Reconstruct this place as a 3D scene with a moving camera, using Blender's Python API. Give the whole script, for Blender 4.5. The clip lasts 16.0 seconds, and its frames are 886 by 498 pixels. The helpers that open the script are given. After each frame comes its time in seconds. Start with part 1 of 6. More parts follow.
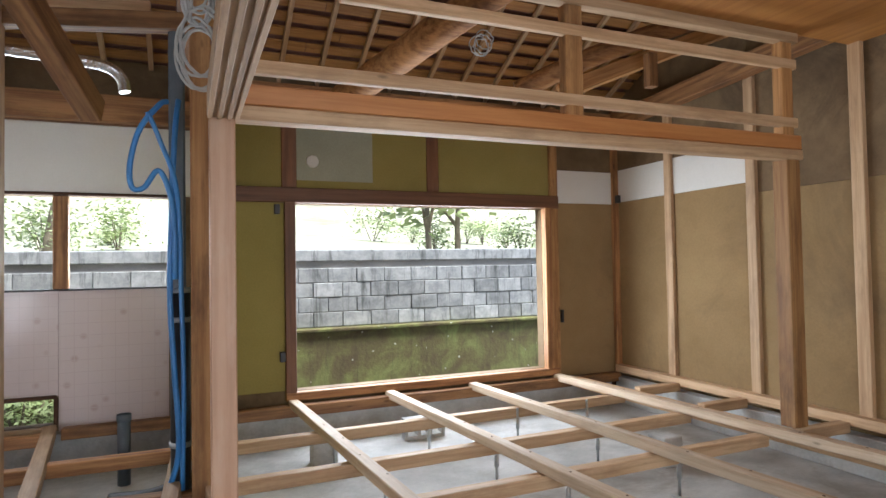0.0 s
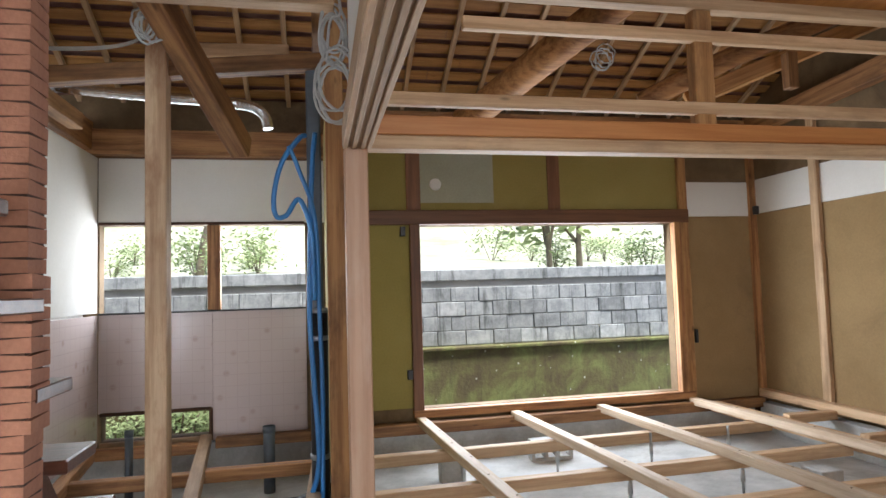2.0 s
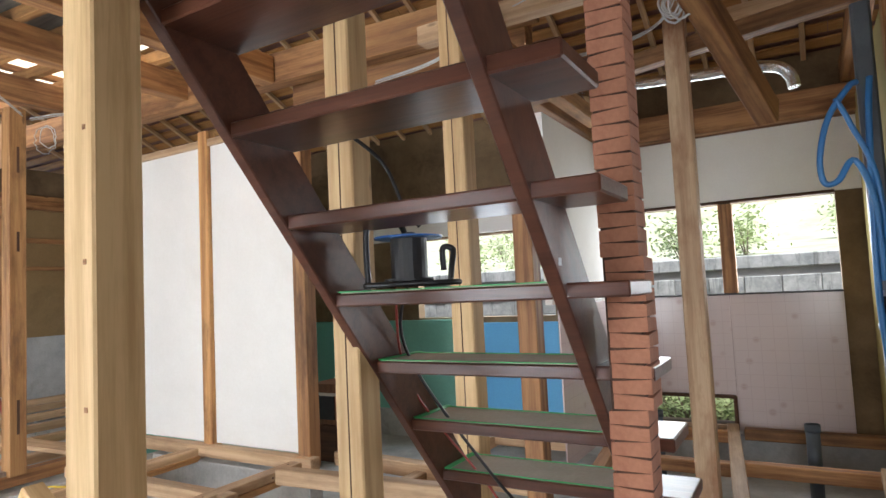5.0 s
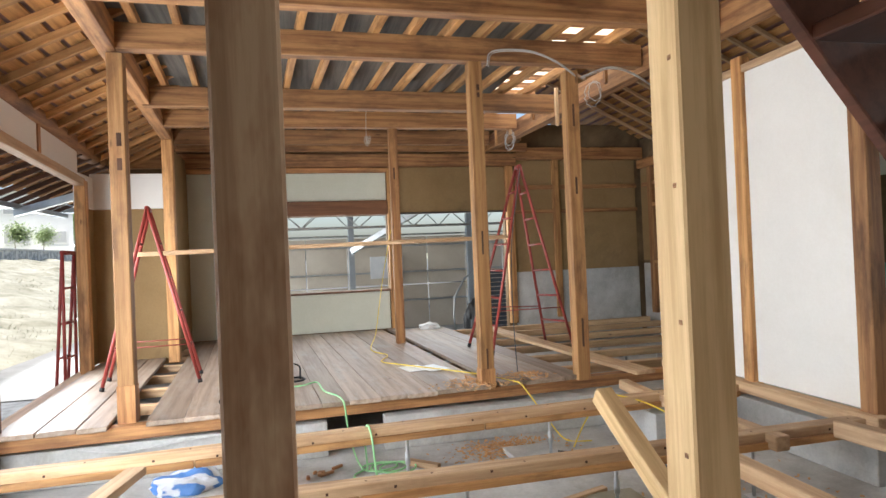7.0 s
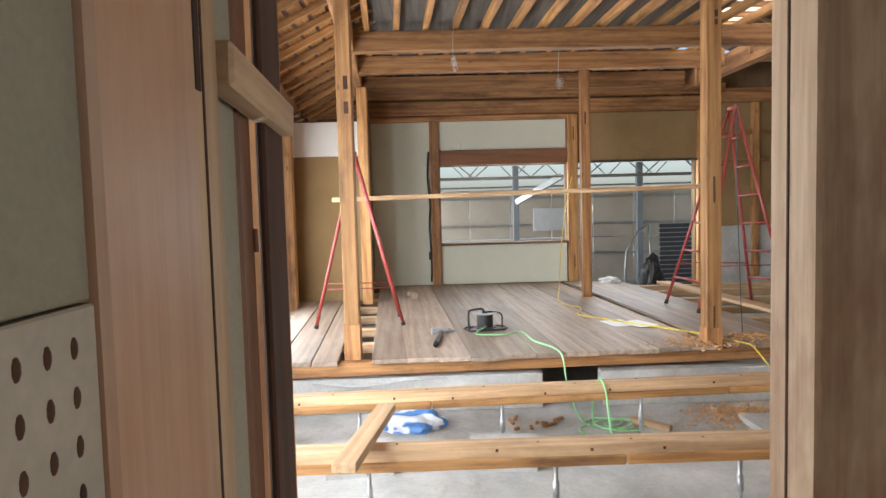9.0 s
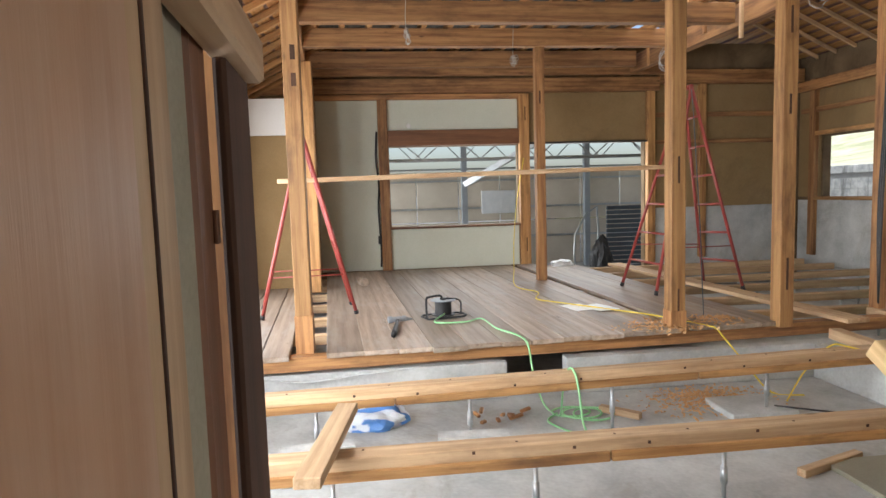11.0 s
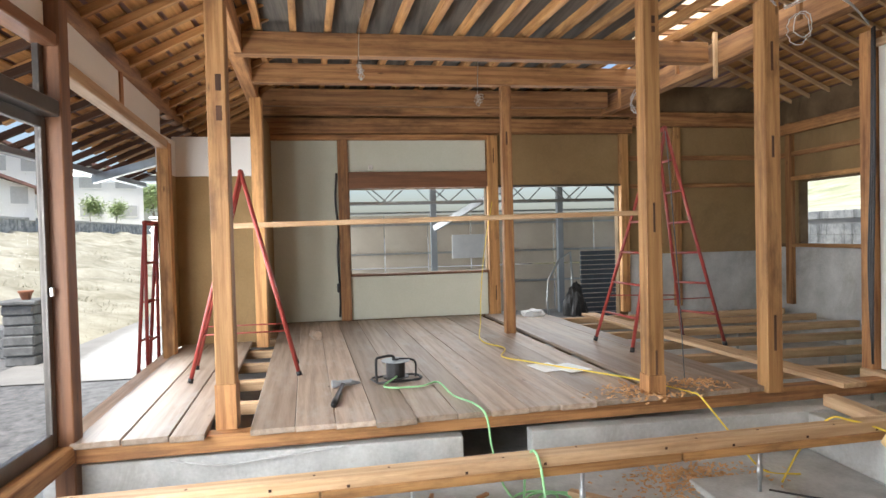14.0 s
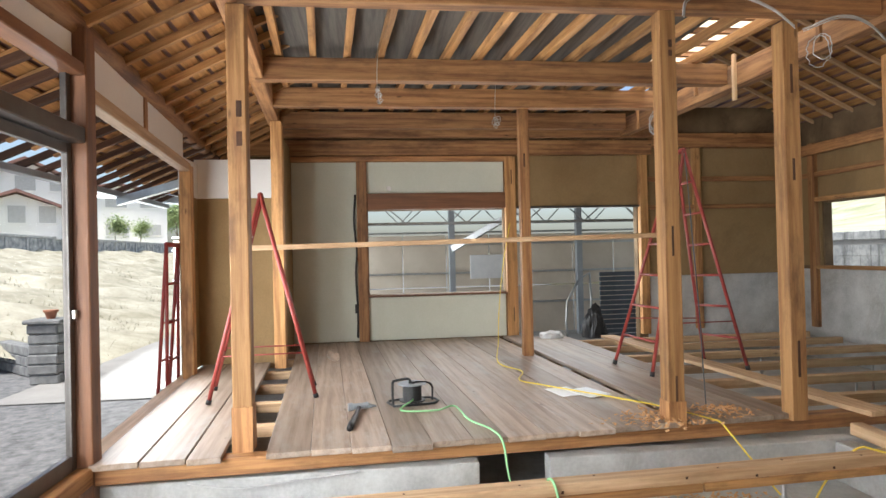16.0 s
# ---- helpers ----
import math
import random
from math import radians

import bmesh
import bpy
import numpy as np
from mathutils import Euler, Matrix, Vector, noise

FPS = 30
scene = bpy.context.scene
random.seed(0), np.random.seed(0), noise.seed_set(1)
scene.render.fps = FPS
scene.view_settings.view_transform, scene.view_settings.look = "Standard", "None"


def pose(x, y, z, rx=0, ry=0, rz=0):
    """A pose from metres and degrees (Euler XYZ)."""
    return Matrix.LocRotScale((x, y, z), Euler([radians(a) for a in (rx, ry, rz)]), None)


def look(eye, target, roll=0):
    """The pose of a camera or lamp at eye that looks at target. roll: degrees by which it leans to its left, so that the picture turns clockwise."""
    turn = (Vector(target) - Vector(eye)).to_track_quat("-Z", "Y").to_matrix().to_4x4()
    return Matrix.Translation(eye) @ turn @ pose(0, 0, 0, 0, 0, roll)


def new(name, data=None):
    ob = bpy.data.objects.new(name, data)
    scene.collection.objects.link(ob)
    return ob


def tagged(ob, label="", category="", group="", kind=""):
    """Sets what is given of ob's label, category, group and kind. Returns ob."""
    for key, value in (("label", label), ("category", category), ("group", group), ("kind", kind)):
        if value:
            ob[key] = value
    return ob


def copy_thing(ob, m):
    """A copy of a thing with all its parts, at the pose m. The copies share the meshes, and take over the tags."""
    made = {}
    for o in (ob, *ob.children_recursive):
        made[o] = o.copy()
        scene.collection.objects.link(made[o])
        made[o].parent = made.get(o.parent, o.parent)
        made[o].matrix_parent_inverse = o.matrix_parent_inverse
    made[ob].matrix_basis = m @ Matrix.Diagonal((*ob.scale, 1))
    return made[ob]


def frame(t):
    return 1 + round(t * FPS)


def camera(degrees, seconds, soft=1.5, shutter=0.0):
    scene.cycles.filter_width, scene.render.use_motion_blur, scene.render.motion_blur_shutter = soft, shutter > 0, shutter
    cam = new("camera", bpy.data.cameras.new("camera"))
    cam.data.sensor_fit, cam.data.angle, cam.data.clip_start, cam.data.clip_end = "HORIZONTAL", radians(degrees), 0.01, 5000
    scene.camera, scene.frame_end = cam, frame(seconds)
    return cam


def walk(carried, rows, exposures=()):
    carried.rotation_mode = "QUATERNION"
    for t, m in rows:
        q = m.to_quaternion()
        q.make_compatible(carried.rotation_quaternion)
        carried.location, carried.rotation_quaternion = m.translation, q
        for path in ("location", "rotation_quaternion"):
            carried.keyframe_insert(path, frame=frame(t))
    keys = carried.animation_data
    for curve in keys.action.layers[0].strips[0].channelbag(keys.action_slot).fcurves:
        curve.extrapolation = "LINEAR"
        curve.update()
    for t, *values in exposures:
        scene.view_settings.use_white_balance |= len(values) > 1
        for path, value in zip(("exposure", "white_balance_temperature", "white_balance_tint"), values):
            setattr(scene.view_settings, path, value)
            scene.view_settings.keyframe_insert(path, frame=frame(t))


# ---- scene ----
cam = camera(71.8, 16.0)
PATH = [
    (0, (0.247, 0.393, 1.151), (1.016, 2.238, 1.206), -1.00),
    (0.5, (0.232, 0.403, 1.152), (0.911, 2.283, 1.228), -1.20),
    (1, (0.223, 0.401, 1.155), (0.824, 2.306, 1.252), -1.30),
    (1.5, (0.210, 0.390, 1.156), (0.730, 2.318, 1.268), -1.40),
    (2, (0.201, 0.382, 1.156), (0.604, 2.337, 1.281), -1.70),
    (2.5, (0.193, 0.384, 1.156), (0.409, 2.368, 1.285), -2.00),
    (3, (0.166, 0.408, 1.154), (0.158, 2.404, 1.283), -2.50),
    (3.2, (0.139, 0.421, 1.154), (0.036, 2.414, 1.285), -2.80),
    (5.3, (-0.186, 0.473, 1.157), (-1.371, 2.079, 1.280), -2.70),
    (5.5, (-0.191, 0.479, 1.158), (-1.497, 1.990, 1.271), -2.70),
    (6, (-0.203, 0.495, 1.152), (-1.806, 1.687, 1.242), -2.31),
    (6.5, (-0.245, 0.479, 1.138), (-2.074, 1.287, 1.192), -2.32),
    (7, (-0.255, 0.352, 1.119), (-2.199, 0.824, 1.135), -2.40),
    (7.5, (-0.272, 0.119, 1.106), (-2.256, 0.370, 1.078), -2.29),
    (8, (-0.384, -0.029, 1.085), (-2.378, 0.117, 1.012), -2.12),
    (8.5, (-0.516, -0.109, 1.089), (-2.513, -0.052, 0.984), -1.64),
    (8.7, (-0.541, -0.179, 1.083), (-2.538, -0.143, 0.966), -1.54),
    (10.8, (-0.761, -0.426, 1.069), (-2.745, -0.247, 0.895), -1.52),
    (11, (-0.851, -0.383, 1.070), (-2.830, -0.158, 0.892), -1.72),
    (11.5, (-0.954, -0.342, 1.076), (-2.910, 0.034, 0.893), -1.96),
    (12, (-1.084, -0.307, 1.077), (-3.027, 0.145, 0.932), -1.92),
    (12.5, (-1.235, -0.255, 1.102), (-3.175, 0.218, 0.991), -1.52),
    (13, (-1.310, -0.200, 1.111), (-3.262, 0.229, 1.025), -1.32),
    (13.5, (-1.352, -0.139, 1.108), (-3.320, 0.209, 1.050), -1.32),
    (14, (-1.359, -0.124, 1.115), (-3.336, 0.176, 1.070), -1.42),
    (14.5, (-1.364, -0.131, 1.122), (-3.347, 0.126, 1.096), -1.42),
    (15, (-1.371, -0.118, 1.128), (-3.354, 0.138, 1.116), -1.52),
    (15.5, (-1.371, -0.117, 1.129), (-3.355, 0.135, 1.131), -1.42),
    (16, (-1.355, -0.107, 1.145), (-3.341, 0.133, 1.163), -1.32),
]
walk(cam, [(t, look(eye, target, roll)) for t, eye, target, roll in PATH], exposures=((0.0, 0.94, 6050, 10), (3.2, 0.88, 6150, 10), (5.5, 0.8, 6250, 10), (7.0, 0.68, 6350, 10), (8.7, 0.66, 6400, 10), (11.5, 0.54, 6450, 10), (16.0, 0.6, 6450, 10)))

# ---- light ----
world = bpy.data.worlds.new("sky")
scene.world = world
world.use_nodes = True
wn = world.node_tree
sky = wn.nodes.new("ShaderNodeTexSky")
sky.sky_type = "NISHITA"
sky.sun_disc = False
sky.sun_elevation = radians(65)
sky.sun_rotation = radians(129)
sky.dust_density = 3.0
wn.links.new(sky.outputs[0], wn.nodes["Background"].inputs[0])
wn.nodes["Background"].inputs[1].default_value = 0.15
sun = new("sun", bpy.data.lights.new("sun", "SUN"))
sun.data.energy = 4.2
sun.data.angle = radians(14)
sun.data.color = (1.0, 0.95, 0.88)
sun.matrix_world = look((5, -4, 14), (0, 0, 0))


def opening_lamp(name, centre, target, w, h, watts):
    """An area lamp in place of skylight that enters by an opening of the house."""
    lamp = new(name, bpy.data.lights.new(name, "AREA"))
    lamp.data.shape = "RECTANGLE"
    lamp.data.size, lamp.data.size_y = w, h
    lamp.data.energy = watts
    lamp.data.color = (0.95, 0.98, 1.0)
    lamp.matrix_world = look(centre, target)


opening_lamp("skylight_sash", (-3.0, -1.95, 1.0), (-5.2, 3, 0.7), 2.1, 1.9, 92)
opening_lamp("skylight_veranda", (-6.45, -1.76, 1.0), (-6.8, 3.24, 0.7), 2.2, 1.8, 56)
# Fill from behind the camera, through an assumed doorway that is never in view.
opening_lamp("skylight_entry", (1.2, -3.3, 1.2), (-0.6, 2, 0.0), 3.0, 2.2, 84)
opening_lamp("skylight_garden", (2.5, 6.5, 0.9), (2.4, 2, 0.0), 2.6, 1.7, 75)
opening_lamp("skylight_kitchen", (-0.8, 6.5, 1.4), (-0.7, 3, 0.2), 1.7, 0.75, 24)
# Lamp added to brighten the carport from an assumed open end, out of view.
opening_lamp("skylight_carport", (-12.2, -4.3, 0.9), (-13.0, 3.0, 0.7), 3.8, 2.2, 205)
opening_lamp("skylight_north", (-3.1, 6.5, 1.3), (-3.0, 3, 0.0), 1.5, 0.8, 20)
opening_lamp("skylight_garage", (-10.1, 1.9, 1.1), (-5, 1.8, 0.2), 3.6, 1.2, 36)
# Small lamp that adds the light the glowing roof sheet would shed.
opening_lamp("roof_light", (-7.0, 3.2, 3.15), (-7.0, 3.3, 0), 2.4, 0.5, 7)


# ---- materials ----
def mat(name):
    m = bpy.data.materials.new(name)
    m.use_nodes = True
    return m, m.node_tree.nodes, m.node_tree.links, m.node_tree.nodes["Principled BSDF"]


def ramp(n, stops):
    r = n.new("ShaderNodeValToRGB")
    while len(r.color_ramp.elements) < len(stops):
        r.color_ramp.elements.new(0.5)
    for e, (p, c) in zip(r.color_ramp.elements, stops):
        e.position, e.color = p, (*c, 1)
    return r


def coords(n, l, scale, jitter=True):
    """Object coordinates, shifted at random from object to object."""
    tc, mp = n.new("ShaderNodeTexCoord"), n.new("ShaderNodeMapping")
    mp.inputs["Scale"].default_value = scale
    l.new(tc.outputs["Object"], mp.inputs["Vector"])
    if jitter:
        oi, mul = n.new("ShaderNodeObjectInfo"), n.new("ShaderNodeMath")
        mul.operation = "MULTIPLY"
        mul.inputs[1].default_value = 37.0
        l.new(oi.outputs["Random"], mul.inputs[0])
        l.new(mul.outputs[0], mp.inputs["Location"])
    return mp.outputs[0]


def mix(n, l, a, b, fac, mode="MIX"):
    m = n.new("ShaderNodeMix")
    m.data_type, m.blend_type = "RGBA", mode
    for sock, v in ((m.inputs["Factor"], fac), (m.inputs["A"], a), (m.inputs["B"], b)):
        if isinstance(v, (int, float)):
            sock.default_value = v
        elif isinstance(v, tuple):
            sock.default_value = (*v, 1)
        else:
            l.new(v, sock)
    return m.outputs["Result"]


def noise_tex(n, l, vec, scale, detail=4, rough=0.6, distortion=0.0):
    t = n.new("ShaderNodeTexNoise")
    t.inputs["Scale"].default_value = scale
    t.inputs["Detail"].default_value = detail
    t.inputs["Roughness"].default_value = rough
    t.inputs["Distortion"].default_value = distortion
    l.new(vec, t.inputs["Vector"])
    return t.outputs["Fac"]


def bump(n, l, bsdf, height, strength, distance=0.01):
    b = n.new("ShaderNodeBump")
    b.inputs["Strength"].default_value = strength
    b.inputs["Distance"].default_value = distance
    l.new(height, b.inputs["Height"])
    l.new(b.outputs[0], bsdf.inputs["Normal"])


def wood(name, light, dark, stain, rough=0.65, stain_amount=0.55, knots=True, vary=0.35):
    """Timber with the grain along local x: growth rings, knots, weather stains, and tone that varies from piece to piece."""
    m, n, l, b = mat(name)
    v = coords(n, l, (0.45, 10, 10))
    grain = noise_tex(n, l, v, 3.5, 7, 0.7, 0.3)
    w = n.new("ShaderNodeTexWave")
    w.wave_type, w.bands_direction = "BANDS", "DIAGONAL"
    w.inputs["Scale"].default_value, w.inputs["Distortion"].default_value = 0.5, 14.0
    w.inputs["Detail"].default_value, w.inputs["Detail Scale"].default_value = 3, 0.6
    l.new(v, w.inputs["Vector"])
    fib = mix(n, l, grain, w.outputs["Fac"], 0.14)
    r = ramp(n, [(0.35, dark), (0.6, light)])
    l.new(fib, r.inputs[0])
    v2 = coords(n, l, (1, 3, 3))
    blot = noise_tex(n, l, v2, 1.6, 5, 0.7)
    rb = ramp(n, [(0.5, (0, 0, 0)), (0.75, (1, 1, 1))])
    l.new(blot, rb.inputs[0])
    sc = n.new("ShaderNodeMath")
    sc.operation = "MULTIPLY"
    sc.inputs[1].default_value = stain_amount
    l.new(rb.outputs[0], sc.inputs[0])
    col = mix(n, l, r.outputs[0], stain, sc.outputs[0])
    if knots:
        vo = n.new("ShaderNodeTexVoronoi")
        vo.inputs["Scale"].default_value = 2.6
        l.new(coords(n, l, (0.7, 2.2, 2.2)), vo.inputs["Vector"])
        rk = ramp(n, [(0.035, (1, 1, 1)), (0.075, (0, 0, 0))])
        l.new(vo.outputs["Distance"], rk.inputs[0])
        ks = n.new("ShaderNodeMath")
        ks.operation = "MULTIPLY"
        ks.inputs[1].default_value = 0.7
        l.new(rk.outputs[0], ks.inputs[0])
        col = mix(n, l, col, tuple(c * 0.35 for c in dark), ks.outputs[0])
    oi = n.new("ShaderNodeObjectInfo")
    tone = n.new("ShaderNodeMapRange")
    tone.inputs["To Min"].default_value, tone.inputs["To Max"].default_value = 1 - vary, 1 + vary * 0.45
    l.new(oi.outputs["Random"], tone.inputs["Value"])
    hsv = n.new("ShaderNodeHueSaturation")
    l.new(tone.outputs[0], hsv.inputs["Value"])
    l.new(col, hsv.inputs["Color"])
    l.new(hsv.outputs[0], b.inputs["Base Color"])
    b.inputs["Roughness"].default_value = rough
    bump(n, l, b, fib, 0.25, 0.004)
    return m


def plain(name, a, c, scale=3.0, rough=0.8, bump_s=0.15, metal=0.0, fine=60.0, spread=(0.3, 0.7), grime=None, grime_amount=0.5, jitter=False):
    """A surface with broad mottling, fine grain and, at will, grime stains."""
    m, n, l, b = mat(name)
    v = coords(n, l, (1, 1, 1), jitter)
    big = noise_tex(n, l, v, scale, 5, 0.6)
    r = ramp(n, [(spread[0], a), (spread[1], c)])
    l.new(big, r.inputs[0])
    small = noise_tex(n, l, v, fine, 3, 0.6)
    col = mix(n, l, r.outputs[0], mix(n, l, r.outputs[0], small, 0.25, "OVERLAY"), 0.6)
    if grime:
        g = noise_tex(n, l, v, scale * 0.45, 6, 0.75, 0.8)
        rg = ramp(n, [(0.52, (0, 0, 0)), (0.72, (grime_amount,) * 3)])
        l.new(g, rg.inputs[0])
        col = mix(n, l, col, grime, rg.outputs[0])
    l.new(col, b.inputs["Base Color"])
    b.inputs["Roughness"].default_value = rough
    b.inputs["Metallic"].default_value = metal
    if bump_s:
        bump(n, l, b, small, bump_s, 0.004)
    return m


def moss():
    """Damp concrete under moss and algae, with drips and pale lichen specks."""
    m, n, l, b = mat("mossy_concrete")
    v = coords(n, l, (1, 1, 1), False)
    big = noise_tex(n, l, v, 2.2, 8, 0.72, 0.5)
    r = ramp(n, [(0.34, (0.09, 0.068, 0.036)), (0.5, (0.135, 0.125, 0.048)), (0.66, (0.20, 0.235, 0.075))])
    l.new(big, r.inputs[0])
    drip = noise_tex(n, l, coords(n, l, (5, 5, 0.7), False), 2.0, 5, 0.7)
    rd = ramp(n, [(0.5, (0, 0, 0)), (0.72, (0.6, 0.6, 0.6))])
    l.new(drip, rd.inputs[0])
    col = mix(n, l, r.outputs[0], (0.055, 0.045, 0.028), rd.outputs[0])
    vo = n.new("ShaderNodeTexVoronoi")
    vo.inputs["Scale"].default_value = 7.0
    l.new(v, vo.inputs["Vector"])
    big2 = noise_tex(n, l, v, 2.5, 3)
    ad = n.new("ShaderNodeMath")
    ad.operation = "MULTIPLY_ADD"
    ad.inputs[1].default_value, ad.inputs[2].default_value = -0.22, 0.19
    l.new(big2, ad.inputs[0])
    lt = n.new("ShaderNodeMath")
    lt.operation = "LESS_THAN"
    l.new(vo.outputs["Distance"], lt.inputs[0])
    l.new(ad.outputs[0], lt.inputs[1])
    col = mix(n, l, col, (0.50, 0.52, 0.42), lt.outputs[0])
    l.new(col, b.inputs["Base Color"])
    b.inputs["Roughness"].default_value = 0.9
    bump(n, l, b, noise_tex(n, l, v, 25, 4), 0.5, 0.01)
    return m


def streaked():
    """Concrete block with soft blotches and black rain streaks that run down."""
    m, n, l, b = mat("rain_streaked_concrete_block")
    v = coords(n, l, (1, 1, 1), True)
    r = ramp(n, [(0.35, (0.25, 0.27, 0.275)), (0.65, (0.46, 0.48, 0.48))])
    l.new(noise_tex(n, l, v, 6.0, 6, 0.7), r.inputs[0])
    geo = n.new("ShaderNodeNewGeometry")
    mp = n.new("ShaderNodeMapping")
    mp.inputs["Scale"].default_value = (9.0, 9.0, 1.3)
    l.new(geo.outputs["Position"], mp.inputs["Vector"])
    rd = ramp(n, [(0.52, (0, 0, 0)), (0.7, (0.85, 0.85, 0.85))])
    l.new(noise_tex(n, l, mp.outputs[0], 1.0, 6, 0.7, 0.4), rd.inputs[0])
    col = mix(n, l, r.outputs[0], (0.055, 0.065, 0.055), rd.outputs[0])
    oi = n.new("ShaderNodeObjectInfo")
    tone = n.new("ShaderNodeMapRange")
    tone.inputs["To Min"].default_value, tone.inputs["To Max"].default_value = 0.75, 1.2
    l.new(oi.outputs["Random"], tone.inputs["Value"])
    hsv = n.new("ShaderNodeHueSaturation")
    l.new(tone.outputs[0], hsv.inputs["Value"])
    l.new(col, hsv.inputs["Color"])
    l.new(hsv.outputs[0], b.inputs["Base Color"])
    b.inputs["Roughness"].default_value = 0.95
    bump(n, l, b, noise_tex(n, l, v, 40, 4), 0.5, 0.006)
    return m


